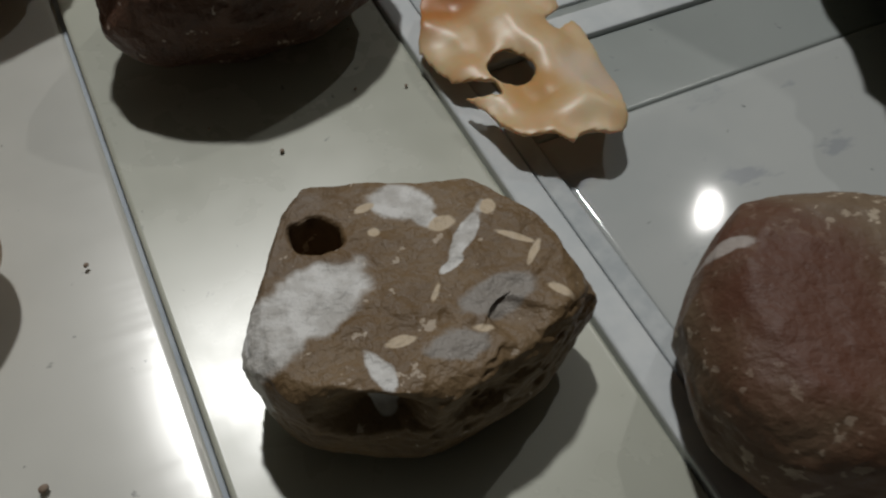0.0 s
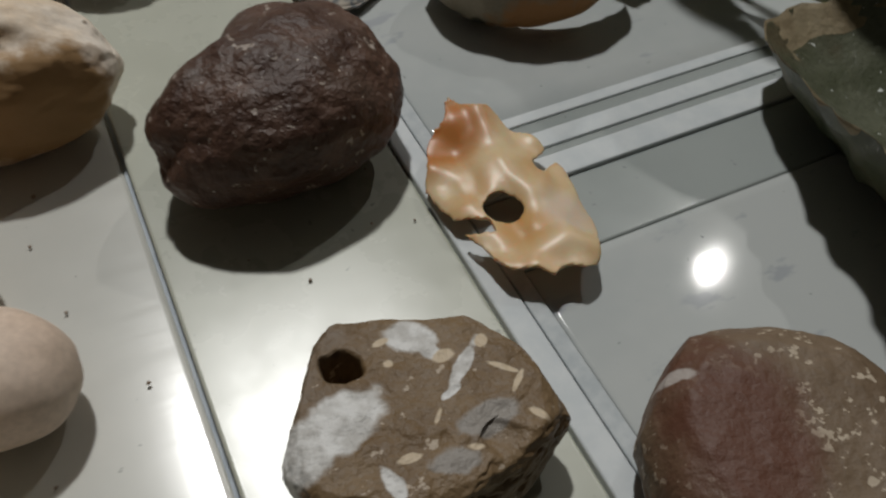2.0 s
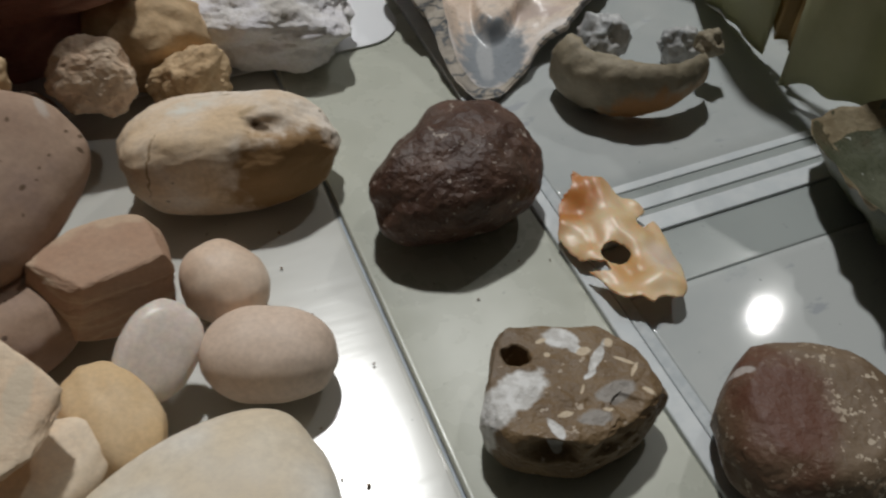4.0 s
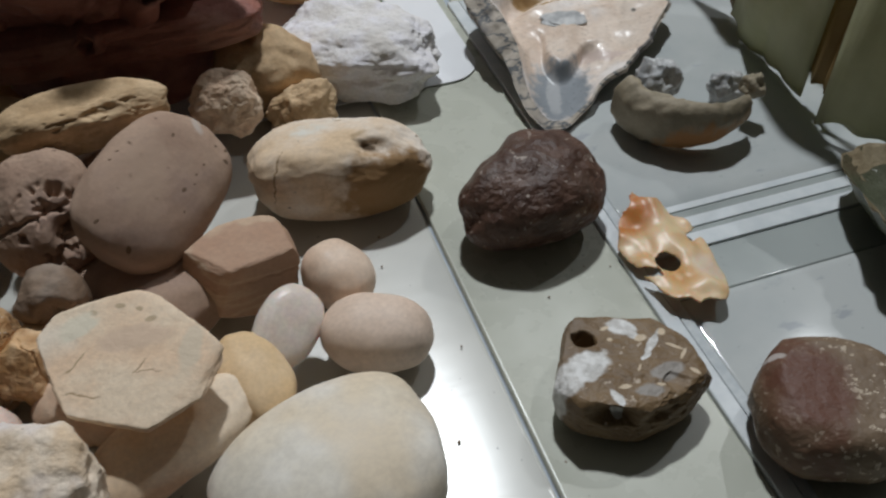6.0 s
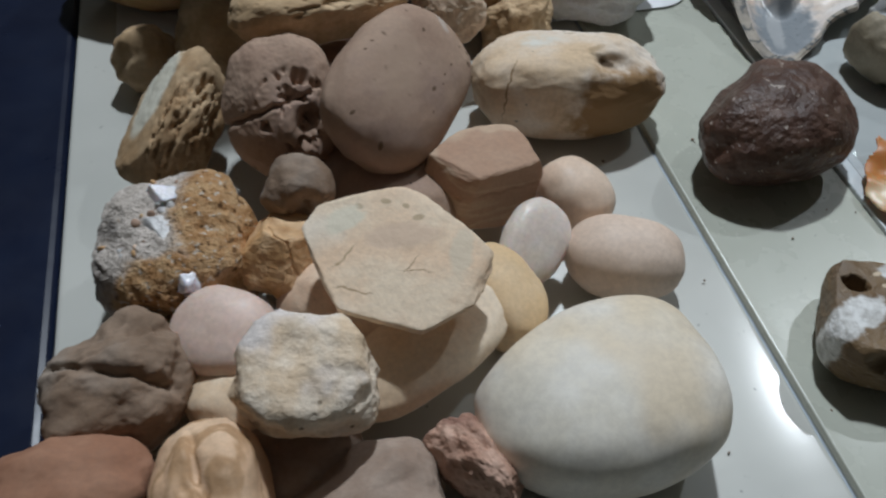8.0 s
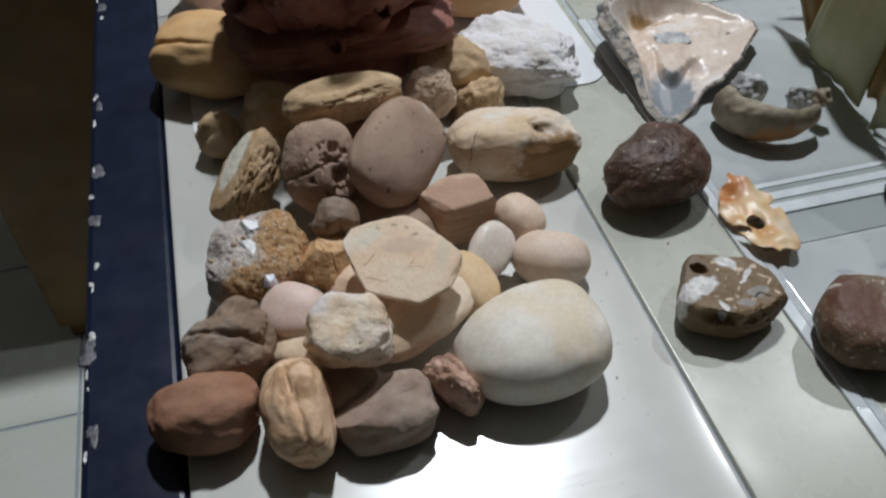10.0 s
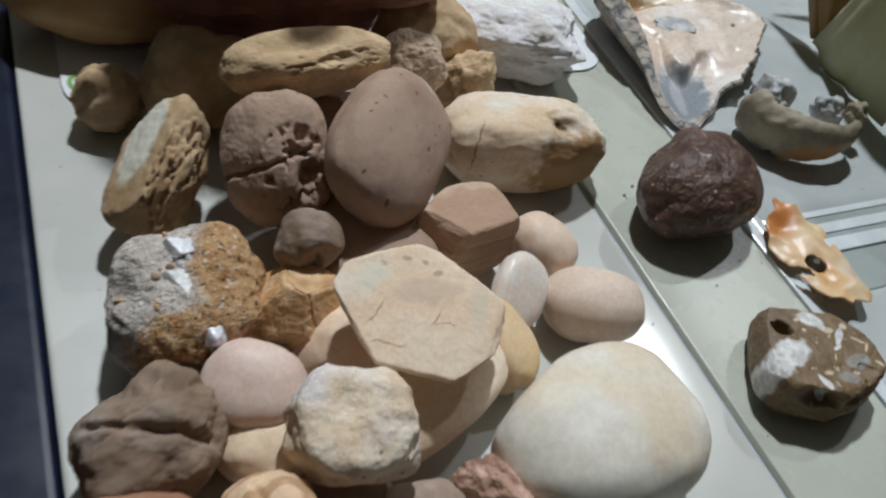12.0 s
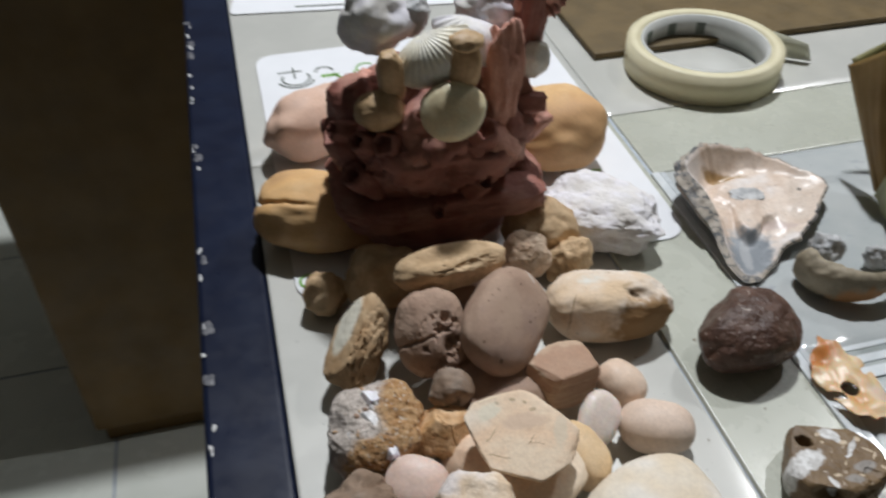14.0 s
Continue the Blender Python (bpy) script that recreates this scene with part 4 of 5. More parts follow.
def crescent_bm(turns=90, sides=28):
    """A curved broken piece: thick and rounded at one end, thin and ragged at the other, hollow towards the inside of the bend."""
    bm = bmesh.new()
    rows = []
    for i in range(turns + 1):
        q = i / turns
        a = radians(172 + 178 * q)
        c = Vector((0.0195 * math.cos(a), 0.0165 * math.sin(a), 0))
        out = Vector((math.cos(a), math.sin(a), 0))
        cap = math.sin(math.pi * min(1.0, max(0.0, 0.10 + 0.86 * q))) ** 0.35 * min(1.0, 6 * q + 0.25) * min(1.0, 7 * (1 - q) + 0.12)
        wide, tall = (0.0070 - 0.0032 * q) * cap, (0.0112 - 0.0056 * q) * cap
        lift = 0.0098 + 0.0050 * max(0.0, q - 0.55)
        row = []
        for j in range(sides):
            b = 2 * math.pi * j / sides
            n = 1 + 0.16 * noise.noise(Vector((q * 7, math.cos(b) * 1.6, math.sin(b) * 1.6))) + 0.09 * noise.noise(Vector((q * 22, math.cos(b) * 4, math.sin(b) * 4)))
            u, w = wide * math.cos(b) * n, tall * math.sin(b) * n
            if u < 0:
                u *= 0.55
            row.append(bm.verts.new(c + out * u + Vector((0, 0, max(0.0003, lift + w)))))
        rows.append(row)
    for p, q in zip(rows, rows[1:]):
        for j in range(sides):
            k = (j + 1) % sides
            bm.faces.new((p[j], p[k], q[k], q[j]))
    bm.faces.new(rows[0][::-1])
    bm.faces.new(rows[-1])
    bmesh.ops.recalc_face_normals(bm, faces=bm.faces[:])
    return smooth(bm)


def half_shell():
    th = holder("broken_shell", "broken curved tan and rust shell piece with grey knobs", "shell", pose(0.0970, 0.0620, 0.0, 0, 0, -22))
    n = stone_mat("tan_rust_shell", (0.25, 0.22, 0.145), (0.37, 0.32, 0.22), (0.19, 0.16, 0.10), 90, 0.65, 0.8, pits=0.8)
    marks(n, [(0.0040, -0.0210, 0.0120, 1.2, 1.0, 10, (0.40, 0.19, 0.07), 0.0), (0.0180, -0.0140, 0.0100, 1.2, 1.0, 40, (0.36, 0.19, 0.08), 0.0), (0.0150, -0.0120, 0.0060, 1.3, 0.6, 40, (0.52, 0.43, 0.32), 0.3), (-0.0130, -0.0160, 0.0016, 1, 1, 0, (0.06, 0.06, 0.04), 0.8)])
    part("crescent", crescent_bm(), n.mat, th, "tan crescent with a rust coloured belly")
    for x, y, z, q, sd in ((-0.0075, 0.0080, 0.0085, 0.0140, 1), (0.0150, 0.0078, 0.0068, 0.0115, 2), (0.0215, 0.0010, 0.0125, 0.0080, 3)):
        ob = part("knob", pebble_bm((q, q * 0.85, q), seed=sd, lumps=0.16, rough=0.05, level=5, dents=[((0.4, -0.6, 0.6), 0.10, 0.35)]), M_GREYSHELL if sd < 3 else n.mat, th, "grey hollow knob")
        ob.location = (x, y, z)


half_shell()


def big_shell():
    th = holder("large_shell", "large greenish shell bowl with crusty rim and shiny inside", "shell", stance(0.1420, -0.0360, 0.0080, 0, (-0.06, 0.30, 1)))
    green = stone_mat("olive_green_shell", (0.050, 0.060, 0.028), (0.085, 0.095, 0.045), (0.16, 0.15, 0.085), 80, 0.5, 0.9, pits=0.6).mat
    inner = stone_mat("wet_green_pearl", (0.075, 0.085, 0.050), (0.125, 0.135, 0.090), (0.10, 0.085, 0.050), 90, 0.30, 0.9, speck=(0.7, 0.72, 0.68), specks=0.68).mat

    def rim(a):
        return 0.97 + 0.30 * bump_at(a, 104, 24) + 0.04 * math.cos(3 * a + 1.0)

    part("inside", bowl_bm(0.0400, 0.040, 0.0200, 0.003, rim, 12, frill=0.045, which="inner", power=2.6), inner, th, "shiny pearly inside")
    part("outside", bowl_bm(0.0400, 0.040, 0.0200, 0.0055, rim, 12, frill=0.045, which="outer", ridges=0.7, power=2.6), green, th, "olive green outside")
    crust = stone_mat("brown_crusty_lip", (0.20, 0.155, 0.085), (0.30, 0.25, 0.15), (0.14, 0.13, 0.07), 120, 0.7, 1.0, pits=0.8).mat
    lip = bowl_bm(0.0402, 0.0402, 0.0203, 0.0022, rim, 12, frill=0.06, rings=30, power=2.6)
    bmesh.ops.delete(lip, geom=[v for v in lip.verts if math.hypot(v.co.x, v.co.y) < 0.86 * 0.040 * rim(math.atan2(v.co.y, v.co.x) % (2 * math.pi))], context="VERTS")
    part("lip", lip, crust, th, "brown crusty lip")
    foil = plain("silvery_nacre", (0.60, 0.62, 0.60), (0.72, 0.73, 0.71), 200, 0.2, 0.3)
    for x, y, z, q, sd in ((-0.008, 0.006, 0.004, 0.017, 1), (0.006, -0.006, 0.003, 0.020, 2), (-0.012, -0.013, 0.004, 0.010, 3)):
        ob = part("nacre_lump", pebble_bm((q, q * 0.75, q * 0.6), seed=sd, lumps=0.2, rough=0.05, level=5), foil if sd != 2 else green, th)
        ob.location = (x, y, z)


big_shell()


def orange_fragment():
    """A thin curled crust with a hole and ragged edges."""
    n = Nodes("orange_glossy_crust", 0.38)
    col = n.mix(n.ramp(n.noise(90, 4.0), 0.35, 0.65), (0.68, 0.42, 0.21), (0.74, 0.54, 0.33))
    col = n.mix(n.spot((-0.007, 0.0165, 0.004), 0.0080, 0.3, 150, (1.2, 1, 3), 0.4), col, (0.50, 0.19, 0.045))
    col = n.mix(n.spot((-0.001, -0.008, 0.002), 0.0045, 0.3, 150, (1.0, 1, 3), 0.5), col, (0.62, 0.34, 0.13))
    col = n.mix(n.spot((0.007, -0.008, 0.004), 0.0050, 0.3, 150, (0.8, 1, 3), 0.4), col, (0.72, 0.55, 0.42))
    n.colour(col)
    n.bump(n.noise(150, 2.0), 0.12, 0.0010)
    n.bsdf.inputs["Subsurface Weight"].default_value = 0.25
    n.bsdf.inputs["Subsurface Scale"].default_value = 0.003
    bm = bmesh.new()
    nx, ny = 64, 72
    inside = {}
    for i in range(nx + 1):
        for j in range(ny + 1):
            u, v = i / nx * 2 - 1, j / ny * 2 - 1
            a = math.atan2(v, u)
            edge = 0.87 + 0.07 * math.cos(2 * a + 1.3) + 0.045 * math.sin(5 * a) + 0.03 * math.sin(11 * a + 1) + 0.08 * noise.noise(Vector((math.cos(a) * 3.1, math.sin(a) * 3.1, 7.0)))
            if math.hypot(u, v) > edge:
                continue
            du, dv = u + 0.18, v + 0.14
            if math.hypot(du / 0.19, dv / 0.105) + 0.35 * noise.noise(Vector((u * 6, v * 6, 2.0))) < 1:
                continue
            if abs(v + 0.24 + 0.25 * (u + 0.5)) < 0.035 and u < -0.42:
                continue
            if abs(v - 0.18 - 0.35 * (u - 0.6)) < 0.028 and u > 0.50:
                continue
            z = 0.0050 - 0.0032 * (u * u) + 0.0019 * noise.noise(Vector((u * 1.6, v * 2.4, 3.0))) + 0.0007 * noise.noise(Vector((u * 3.6, v * 5.0, 5.0))) + 0.0040 * max(0, v - 0.3) ** 1.5
            inside[i, j] = bm.verts.new((u * 0.0140, v * 0.0245, z))
    for (i, j) in list(inside):
        q = [(i, j), (i + 1, j), (i + 1, j + 1), (i, j + 1)]
        if all(k in inside for k in q):
            bm.faces.new([inside[k] for k in q])
    for v in [v for v in bm.verts if not v.link_faces]:
        bm.verts.remove(v)
    for q in range(7):
        bmesh.ops.smooth_vert(bm, verts=[v for v in bm.verts if v.is_boundary], factor=0.5, use_axis_x=True, use_axis_y=True, use_axis_z=False)
    ob = thing("shell_fragment", smooth(bm), n.mat, "thin glossy orange shell fragment with a ragged hole", "shell fragment", stance(0.0600, 0.0040, 0.0009, -4))
    m = ob.modifiers.new("thickness", "SOLIDIFY")
    m.thickness, m.offset = 0.0007, -1


orange_fragment()


# ---- shell ornament ----
def scallop_bm(radius, dome, ribs=15, spread=72):
    bm = bmesh.new()
    rows, cols = 18, ribs * 6
    grid = []
    for i in range(rows + 1):
        q = i / rows
        row = []
        for j in range(cols + 1):
            a = radians(-spread + 2 * spread * j / cols)
            r = radius * (0.06 + 0.94 * q) * (1 - 0.10 * abs(a / radians(spread)) ** 3)
            rib = 0.014 * radius * q * math.cos(2 * math.pi * ribs * j / cols)
            z = dome * math.sin(math.pi * min(1.0, 0.08 + q * 0.92)) ** 0.8 * math.cos(a * 0.85) + rib
            row.append(bm.verts.new((r * math.sin(a), -r * math.cos(a) + radius * 0.5, z)))
        grid.append(row)
    for i in range(rows):
        for j in range(cols):
            bm.faces.new((grid[i][j], grid[i + 1][j], grid[i + 1][j + 1], grid[i][j + 1]))
    ext = bmesh.ops.extrude_face_region(bm, geom=bm.faces[:])
    for v in ext["geom"]:
        if isinstance(v, bmesh.types.BMVert):
            v.co.z -= 0.0012
    bmesh.ops.recalc_face_normals(bm, faces=bm.faces[:])
    return smooth(bm)


def spire_bm(length, width, turns=5.0):
    """A turreted snail shell: whorls that shrink towards the tip."""
    bm = bmesh.new()
    rows, cols = 60, 22
    grid = []
    for i in range(rows + 1):
        q = i / rows
        w = width / 2 * (1 - q) ** 0.85 * (1 + 0.16 * math.cos(2 * math.pi * turns * q)) + 0.0002
        grid.append([bm.verts.new((w * math.cos(2 * math.pi * j / cols), w * math.sin(2 * math.pi * j / cols), length * (q + 0.02 * math.sin(2 * math.pi * j / cols)))) for j in range(cols)])
    for i in range(rows):
        for j in range(cols):
            k = (j + 1) % cols
            bm.faces.new((grid[i][j], grid[i][k], grid[i + 1][k], grid[i + 1][j]))
    bm.faces.new(grid[0][::-1])
    return smooth(bm)


def barnacle_bm(radius, length, seed):
    """A ribbed cone with a sunken mouth."""
    bm = bmesh.new()
    rings = []
    for q, r in ((-0.3, 1.15), (0.0, 1.1), (0.35, 0.95), (0.7, 0.78), (1.0, 0.62), (0.96, 0.48), (0.6, 0.40), (0.45, 0.10)):
        row = []
        for j in range(20):
            a = 2 * math.pi * j / 20
            k = 1 + 0.12 * math.cos(5 * a + seed) + 0.20 * noise.noise(Vector((math.cos(a) * 1.4, math.sin(a) * 1.4, seed + q)))
            row.append(bm.verts.new((radius * r * k * math.cos(a), radius * r * k * math.sin(a), length * (q + 0.1 * noise.noise(Vector((math.cos(a), math.sin(a), seed)))))))
        rings.append(row)
    for p, q in zip(rings, rings[1:]):
        for j in range(20):
            k = (j + 1) % 20
            bm.faces.new((p[j], p[k], q[k], q[j]))
    bm.faces.new(rings[0][::-1])
    bm.faces.new(rings[-1])
    return smooth(bm)


def ornament():
    th = holder("shell_ornament", "dark maroon coral ornament topped with cream seashells", "ornament", pose(-0.073, 0.136, 0.0))
    maroon = stone_mat("maroon_coral", (0.27, 0.105, 0.075), (0.38, 0.17, 0.125), (0.42, 0.22, 0.16), 90, 0.6, 0.8, pits=0.4).mat
    rose = stone_mat("rose_barnacle", (0.50, 0.25, 0.18), (0.60, 0.34, 0.26), None, 120, 0.6, 0.6).mat
    cream = stone_mat("cream_seashell", (0.76, 0.68, 0.53), (0.80, 0.75, 0.63), None, 60, 0.4, 0.3).mat
    gold = stone_mat("golden_seashell", (0.74, 0.59, 0.36), (0.78, 0.67, 0.46), None, 60, 0.4, 0.2).mat
    white = stone_mat("white_seashell", (0.72, 0.70, 0.64), (0.78, 0.77, 0.73), None, 60, 0.5, 0.4).mat
    tanned = stone_mat("brown_snail_shell", (0.44, 0.30, 0.15), (0.56, 0.41, 0.23), None, 80, 0.5, 0.4).mat
    part("foot", pebble_bm((0.086, 0.052, 0.050), seed=60, lumps=0.08, rough=0.03, level=5), maroon, th).location = (0.002, 0.006, 0.0225)
    part("body", pebble_bm((0.084, 0.060, 0.056), seed=61, square=2.6, lumps=0.12, rough=0.03, level=6, pit=((0, -1, 0.2), 1.2, 0.16, 5)), maroon, th).location = (0.0, 0.0, 0.060)
    part("base_slab", pebble_bm((0.092, 0.056, 0.016), seed=63, square=4.5, lumps=0.05, rough=0.03, level=6), maroon, th, "dark broken base").location = (0.0, -0.002, 0.0350)
    rng = random.Random(21)
    for i in range(58):
        a, h = rng.uniform(0, 6.283), rng.uniform(-0.85, 0.75)
        k = math.sqrt(max(0.1, 1 - h * h * 0.7))
        spot = Vector((0.039 * k * math.cos(a), 0.028 * k * math.sin(a), 0.058 + 0.026 * h))
        up = Vector((math.cos(a), math.sin(a), rng.uniform(-0.2, 1.2)))
        if i % 2:
            ob = part("barnacle", barnacle_bm(rng.uniform(0.0045, 0.0085), rng.uniform(0.008, 0.015), 70 + i), rose if rng.random() < 0.4 else maroon, th)
        else:
            d = [Vector((rng.uniform(-1, 1), rng.uniform(-1, 1), rng.uniform(-1, 1))) for q in range(5)]
            ob = part("crust_chunk", pebble_bm([rng.uniform(0.009, 0.021) for q in range(3)], seed=70 + i, square=2.8, lumps=0.14, rough=0.03, level=4, flats=[(q, rng.uniform(0.55, 0.8), 0.9) for q in d]), rose if rng.random() < 0.3 else maroon, th)
        ob.matrix_basis = stance(*spot, rng.uniform(0, 360), up)

    def put(name, bm, mat, x, y, z, yaw=0.0, up=(0, 0, 1), label=""):
        ob = part(name, bm, mat, th, label)
        ob.matrix_basis = stance(x, y, z, yaw, up)

    put("round_shell", pebble_bm((0.026, 0.023, 0.010), seed=5, lumps=0.03, rough=0.006), gold, -0.0005, -0.030, 0.0870, 0, (0.0, -0.9, 0.5), "golden cream round shell")
    put("scallop_shell", scallop_bm(0.021, 0.008), cream, -0.005, -0.016, 0.1030, 25, (-0.25, -0.75, 0.65), "cream ribbed scallop")
    put("scallop_shell", scallop_bm(0.020, 0.007), white, 0.013, -0.008, 0.1040, -20, (0.25, -0.6, 0.75), "white ribbed scallop")
    put("white_shell", pebble_bm((0.030, 0.027, 0.026), seed=7, lumps=0.12, rough=0.02), white, -0.0220, 0.006, 0.1120, 20, (0, -0.3, 1), "chalky white shell")
    put("grey_shell", pebble_bm((0.016, 0.012, 0.016), seed=8, lumps=0.10, rough=0.02), M_GREYSHELL, -0.0085, 0.004, 0.1120, 20)
    put("white_shell", pebble_bm((0.026, 0.022, 0.018), seed=9, lumps=0.14, rough=0.02), white, 0.0250, 0.010, 0.1100, 0)
    put("whelk_shell", pebble_bm((0.012, 0.011, 0.024), seed=16, lumps=0.08, rough=0.01, taper=0.2), tanned, 0.0062, -0.0225, 0.1010, 0, (0.12, -0.1, 1), "tan whelk shell")
    put("whelk_lip", pebble_bm((0.014, 0.010, 0.006), seed=17, lumps=0.06, rough=0.01, dents=[((-0.2, -0.8, 0.4), 0.05, 0.3)]), tanned, 0.0062, -0.0240, 0.1125, 10, (0.1, -0.3, 1), "flared tan lip")
    put("snail_shell", pebble_bm((0.011, 0.011, 0.024), seed=18, lumps=0.08, rough=0.01, flats=[((0, 0, 1), 0.85, 0.8)]), tanned, -0.0215, -0.016, 0.0980, 0, (-0.1, -0.1, 1), "brown stubby shell")
    put("snail_shell", spire_bm(0.018, 0.011), tanned, 0.0200, 0.016, 0.1100, 0, (-0.3, 0.1, 1), "brown spiral shell")
    put("brown_shell", pebble_bm((0.020, 0.015, 0.017), seed=10, lumps=0.06, rough=0.01), tanned, -0.0270, -0.018, 0.0840, 0, (0, -0.5, 0.8), "glossy brown shell")
    put("pale_shell", pebble_bm((0.013, 0.012, 0.016), seed=12, lumps=0.08, rough=0.01), cream, 0.0400, -0.006, 0.0920, 0)
    put("coral_branch", pebble_bm((0.017, 0.016, 0.046), seed=13, lumps=0.16, rough=0.03, level=6), rose, 0.0240, -0.014, 0.0900, 0, (0.12, 0.1, 1), "rose coral branch")
    put("coral_branch", pebble_bm((0.013, 0.013, 0.050), seed=14, lumps=0.16, rough=0.05, level=6), maroon, 0.0380, 0.000, 0.1020, 0, (0.10, 0.0, 1), "maroon coral branch")
    put("coral_branch", pebble_bm((0.020, 0.013, 0.020), seed=15, lumps=0.20, rough=0.06, level=6), rose, 0.0430, 0.002, 0.1180, 0, (0.5, 0.0, 1), "rose coral tip")
    put("coral_tip", spire_bm(0.016, 0.009), maroon, 0.0470, 0.000, 0.1100, 0, (0.8, 0.0, 0.6))


ornament()


# ---- paper, tape, folder ----
def sheet_bm(x0, x1, y0, y1, z, thick, corner):
    bm = bmesh.new()
    pts = []
    for cx, cy, a0 in ((x1 - corner, y1 - corner, 0), (x0 + corner, y1 - corner, 90), (x0 + corner, y0 + corner, 180), (x1 - corner, y0 + corner, 270)):
        for i in range(9):
            a = radians(a0 + 90 * i / 8)
            pts.append((cx + corner * math.cos(a), cy + corner * math.sin(a)))
    lo = [bm.verts.new((x, y, z)) for x, y in pts]
    hi = [bm.verts.new((x, y, z + thick)) for x, y in pts]
    bm.faces.new(hi)
    bm.faces.new(lo[::-1])
    for i in range(len(pts)):
        k = (i + 1) % len(pts)
        bm.faces.new((lo[i], lo[k], hi[k], hi[i]))
    return bm


def ring_bm(outer, inner, z0, z1, seg=72, x=0.0, y=0.0, a0=0.0, a1=360.0):
    bm = bmesh.new()
    full = a1 - a0 >= 360
    rings = []
    count = seg if full else seg + 1
    for i in range(count):
        a = radians(a0 + (a1 - a0) * i / seg)
        c, d = math.cos(a), math.sin(a)
        rings.append([bm.verts.new((x + r * c, y + r * d, z)) for r, z in ((outer, z0), (outer, z1), (inner, z1), (inner, z0))])
    for i in range(count if full else count - 1):
        p, q = rings[i], rings[(i + 1) % count]
        for k in range(4):
            bm.faces.new((p[k], q[k], q[(k + 1) % 4], p[(k + 1) % 4]))
    if not full:
        bm.faces.new(rings[0][::-1])
        bm.faces.new(rings[-1])
    return bm


def papers():
    th = holder("printed_sheet", "white paper sheet with green and grey line drawings", "paper", pose(0, 0, 0.0005, 0, 0, 0))
    part("sheet", sheet_bm(-0.1425, 0.0445, 0.1060, 0.3400, 0.0, 0.0004, 0.012), M_PAPER, th)
    for x, y, r, ink, a0, a1 in ((-0.1360, 0.1190, 0.0050, M_INK_GREEN, 0, 360), (-0.1250, 0.1105, 0.0050, M_INK_GREEN, 0, 360), (-0.1180, 0.1130, 0.0040, M_INK_GREEN, 20, 300), (-0.1200, 0.3050, 0.0090, M_INK_GREY, 150, 390), (-0.0900, 0.3060, 0.0070, M_INK_GREEN, 180, 360),
                                 (-0.0760, 0.3080, 0.0065, M_INK_GREEN, 40, 300), (0.0200, 0.1600, 0.0080, M_INK_GREEN, 60, 260), (0.0270, 0.1900, 0.0060, M_INK_GREY, 20, 200), (-0.1290, 0.1950, 0.0070, M_INK_GREEN, 0, 250),
                                 (-0.1200, 0.3050, 0.0120, M_INK_GREY, 200, 340), (-0.1020, 0.3100, 0.0060, M_INK_GREY, 0, 180)):
        part("drawing", ring_bm(r, r - 0.0013, 0.0004, 0.0007, 28, x, y, a0, a1), ink, th)
    for x, y, w, h in ((-0.1230, 0.3140, 0.0150, 0.0012), (-0.1205, 0.3120, 0.0012, 0.0130), (-0.0990, 0.3040, 0.0110, 0.0030)):
        part("drawing", slab_bm(x - w / 2, x + w / 2, y - h / 2, y + h / 2, 0.0004, 0.0007), M_INK_GREEN if w < 0.012 and h > 0.002 and h < 0.01 else M_INK_GREY, th)
    th = holder("paper_sheet", "plain white paper lying at the far end of the table", "paper", pose(-0.060, 0.465, 0.0005, 0, 0, -8))
    part("sheet", sheet_bm(-0.085, 0.085, -0.070, 0.070, 0.0, 0.0006, 0.004), M_PAPER, th)
    part("drawing", slab_bm(-0.040, 0.030, -0.0640, -0.0620, 0.0006, 0.0009), M_INK_GREY, th)


papers()


def tape_roll():
    th = holder("masking_tape", "roll of cream masking tape with a loose end", "tape", pose(0.1275, 0.2560, 0.0002, 0, 0, 10))
    roll = ring_bm(0.0475, 0.0392, 0.0, 0.0180, 96)
    bmesh.ops.bevel(roll, geom=[e for e in roll.edges if abs(e.verts[0].co.z - e.verts[1].co.z) < 1e-6 and abs(e.verts[0].co.xy.length - e.verts[1].co.xy.length) < 1e-6], offset=0.0005, segments=2, affect="EDGES")
    part("roll", smooth(roll), M_TAPE, th)
    part("core", smooth(ring_bm(0.0390, 0.0372, 0.0002, 0.0178, 96)), M_CORE, th, "grey card core")
    for i, a in enumerate((50, 80, 112, 140)):
        part("core_print", ring_bm(0.0371, 0.0369, 0.005, 0.013, 6, 0, 0, a, a + 9), M_INK_GREY, th)
    bm = bmesh.new()
    cols = []
    for i in range(13):
        q = i / 12
        x, y = 0.0475 + 0.016 * q, -0.006 - 0.012 * q - 0.004 * q * q
        cols.append((bm.verts.new((x, y, 0.0178 - 0.005 * q)), bm.verts.new((x + 0.004 * q, y - 0.002 * q, 0.0010 + 0.0002 * q))))
    for p, q in zip(cols, cols[1:]):
        bm.faces.new((p[0], q[0], q[1], p[1]))
    ob = part("loose_end", smooth(bm), M_TAPE_TAIL, th, "thin loose tape end")
    m = ob.modifiers.new("thickness", "SOLIDIFY")
    m.thickness = 0.0003
    th = holder("leather_folder", "flat dark brown leatherette folder on the table", "folder")
    part("cover", slab_bm(0.067, 0.46, 0.282, 0.54, 0.0002, 0.0045, 0.001), M_FOLDER, th)


tape_roll()


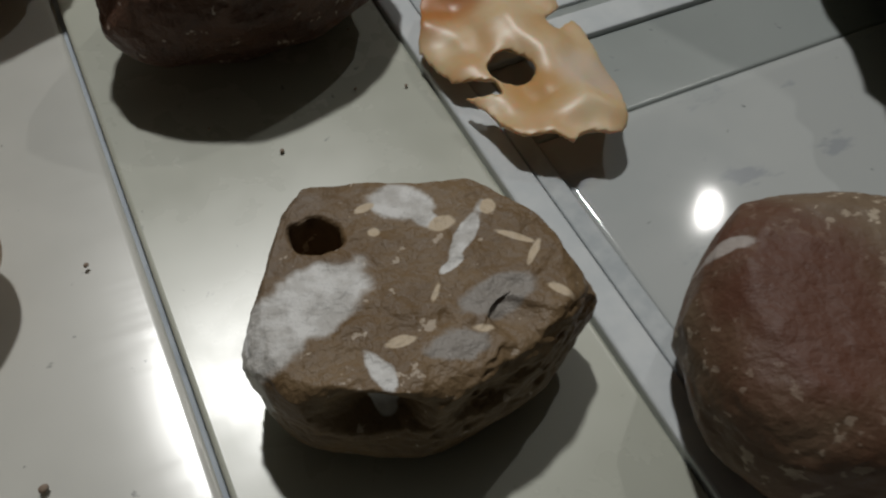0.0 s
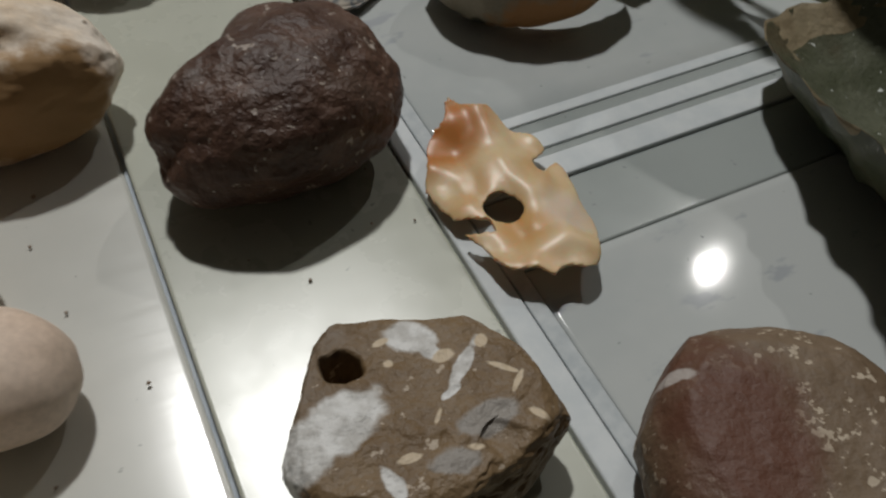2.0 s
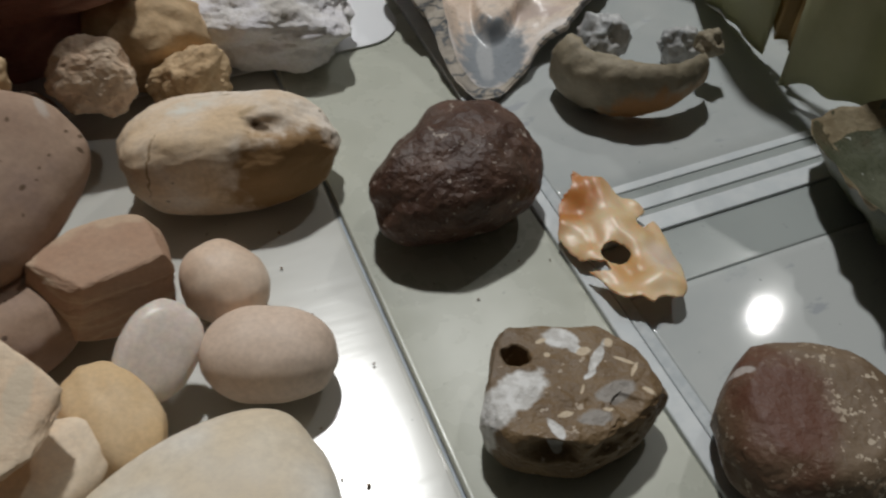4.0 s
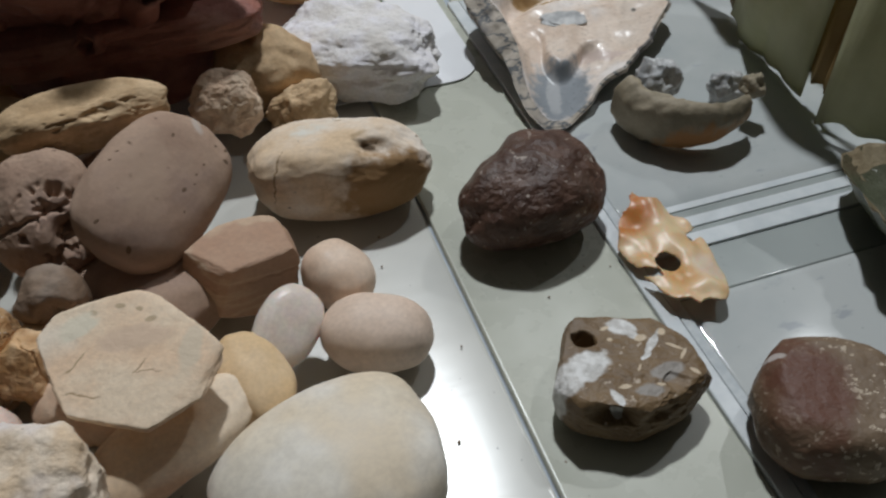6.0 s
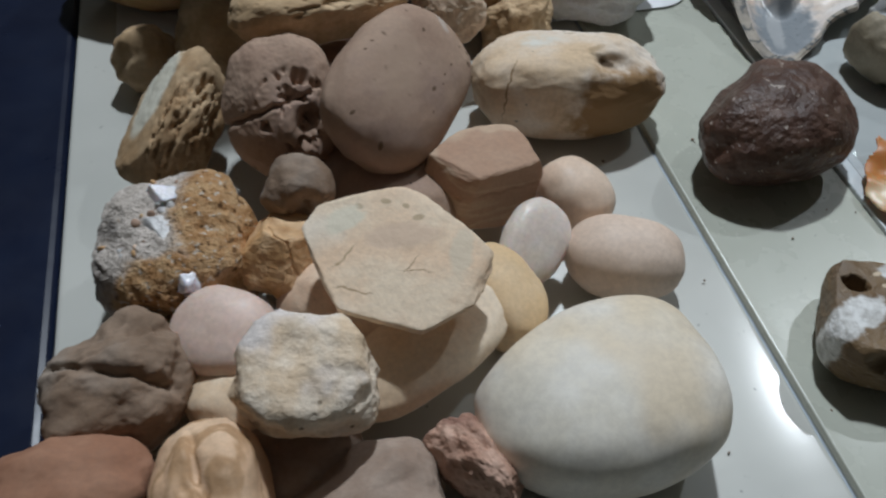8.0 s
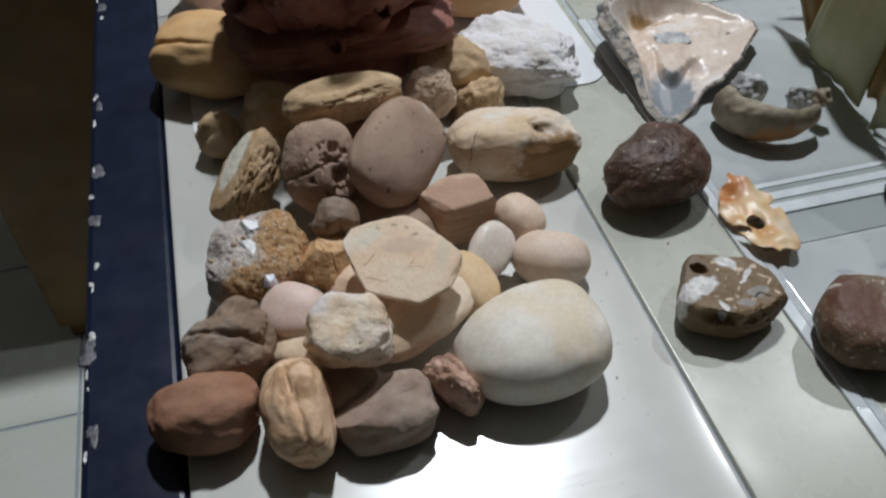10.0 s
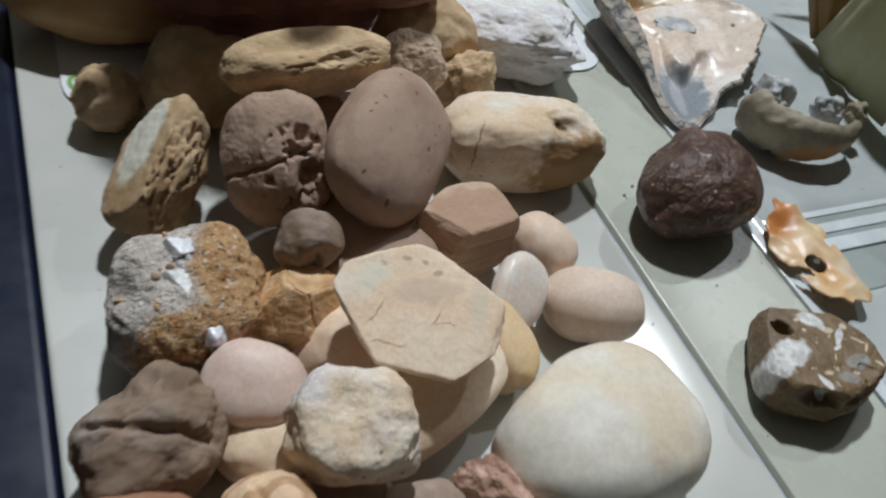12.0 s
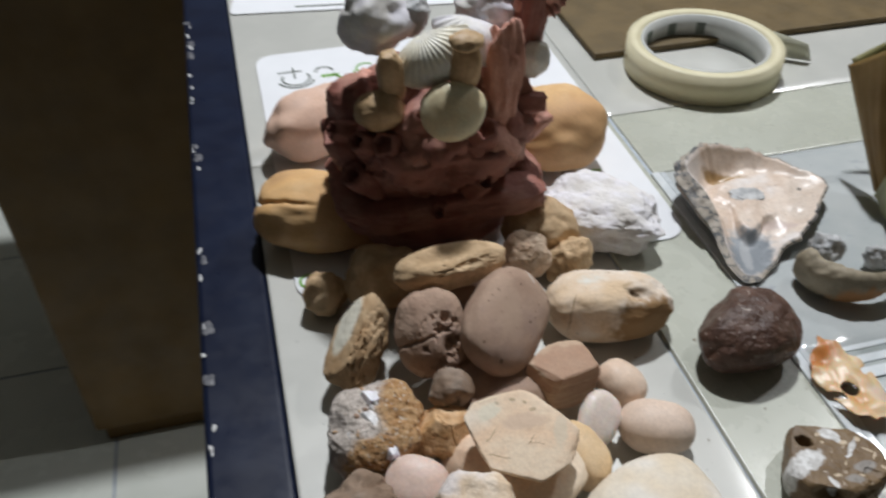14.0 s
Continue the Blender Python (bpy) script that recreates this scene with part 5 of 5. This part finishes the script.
# ---- dried flower ----
def husk_bm(a, b, c, d, belly, seed):
    """A dry husk between a low edge a-b and an upper edge c-d, bellied, with folds that run up it and a torn rim."""
    out = (b - a).cross(c - a).normalized()
    if out.x > 0:
        out = -out
    bm = bmesh.new()
    rows, cols = 26, 22
    grid = []
    for i in range(rows + 1):
        v = i / rows
        row = []
        for j in range(cols + 1):
            u = j / cols
            torn = 0.05 * noise.noise(Vector((u * 4, seed, 0))) * (1 - v)
            p = (a * (1 - u) + b * u) * (1 - v - torn) + (c * (1 - u) + d * u) * (v + torn)
            fold = 0.0022 * noise.noise(Vector((u * 3.5, v * 0.8, seed))) + 0.0009 * noise.noise(Vector((u * 11, v * 1.5, seed + 4)))
            row.append(bm.verts.new(p + out * (belly * math.sin(math.pi * u) ** 0.8 * math.sin(math.pi * min(1.0, v * 0.8 + 0.05)) + fold)))
        grid.append(row)
    for i in range(rows):
        for j in range(cols):
            bm.faces.new((grid[i][j], grid[i + 1][j], grid[i + 1][j + 1], grid[i][j + 1]))
    return smooth(bm)


def dried_flower():
    th = holder("dried_flower", "large dried flower with cream green papery petals", "flower")

    def leaf(name, c1, c2):
        n = Nodes(name, 0.6)
        n.colour(n.mix(n.ramp(n.noise(45, 5.0, 0.6), 0.35, 0.65), c1, c2))
        n.bump(n.noise(120, 4.0, 0.6, (1, 1, 0.3)), 0.4, 0.0015)
        n.bsdf.inputs["Transmission Weight"].default_value = 0.0
        t = n.tree.nodes.new("ShaderNodeBsdfTranslucent")
        t.inputs[0].default_value = (*c2, 1)
        mix = n.tree.nodes.new("ShaderNodeMixShader")
        mix.inputs[0].default_value = 0.35
        n.tree.links.new(n.bsdf.outputs[0], mix.inputs[1])
        n.tree.links.new(t.outputs[0], mix.inputs[2])
        n.tree.links.new(mix.outputs[0], n.tree.nodes["Material Output"].inputs[0])
        return n.mat

    pale = leaf("pale_green_petal", (0.46, 0.46, 0.27), (0.58, 0.57, 0.38))
    olive = leaf("olive_cream_petal", (0.36, 0.34, 0.14), (0.46, 0.43, 0.21))
    brown = leaf("brown_dry_petal", (0.26, 0.16, 0.05), (0.36, 0.24, 0.09))
    # each husk: low edge from a to b, upper edge from c to d, and how far it bellies out
    husks = (((0.1447, 0.1075, 0.0030), (0.1405, 0.0565, 0.0015), (0.1280, 0.0830, 0.0680), (0.1370, 0.0520, 0.0800), 0.004, pale),
             ((0.1490, 0.1120, 0.0030), (0.1545, 0.1010, 0.0020), (0.1450, 0.1530, 0.0530), (0.1500, 0.1160, 0.0850), 0.010, brown),
             ((0.1412, 0.0590, 0.0110), (0.1372, 0.0450, 0.0120), (0.1440, 0.0600, 0.0800), (0.1560, 0.0560, 0.0850), 0.002, brown),
             ((0.1350, 0.0420, 0.0050), (0.1560, 0.0090, 0.0090), (0.1490, 0.0560, 0.0850), (0.1650, 0.0200, 0.0850), 0.009, pale),
             ((0.1540, 0.0110, 0.0090), (0.2050, -0.0060, 0.0060), (0.1630, 0.0230, 0.0850), (0.2150, 0.0150, 0.0800), 0.007, olive),
             ((0.1600, 0.1000, 0.0020), (0.1640, 0.0620, 0.0020), (0.1560, 0.1150, 0.0880), (0.1700, 0.0700, 0.0900), 0.006, olive),
             ((0.1700, 0.1250, 0.0020), (0.2000, 0.1050, 0.0020), (0.1480, 0.1560, 0.0540), (0.2150, 0.1500, 0.0850), -0.006, olive))
    for i, (a, b, c, d, belly, mat) in enumerate(husks):
        ob = part("petal", husk_bm(Vector(a), Vector(b), Vector(c), Vector(d), belly, i + 1.5), mat, th)
        m = ob.modifiers.new("thickness", "SOLIDIFY")
        m.thickness = 0.0006
    stem = leaf("dry_stem", (0.12, 0.09, 0.03), (0.18, 0.13, 0.05))
    bm = bmesh.new()
    bmesh.ops.create_cone(bm, cap_ends=True, segments=16, radius1=0.0055, radius2=0.0085, depth=0.070, matrix=Matrix.Translation((0.186, 0.082, 0.0352)))
    part("stem", smooth(bm), stem, th)
    part("seed_head", pebble_bm((0.024, 0.024, 0.020), seed=90, lumps=0.15, rough=0.05), stem, th).location = (0.186, 0.082, 0.074)


dried_flower()

# ---- crumbs on the tiles ----
rng = random.Random(8)
for i in range(26):
    x, y = rng.uniform(-0.02, 0.048), rng.uniform(-0.07, 0.09)
    q = rng.uniform(0.0004, 0.0011)
    stone("crumb", "tiny dark crumb of grit on the tile", S_DKBROWN, x, y, q * 0.3 + 0.0002, (q, q * 0.8, q * 0.7), rng.uniform(0, 90), category="grit", group="crumbs of grit", seed=i, level=2)
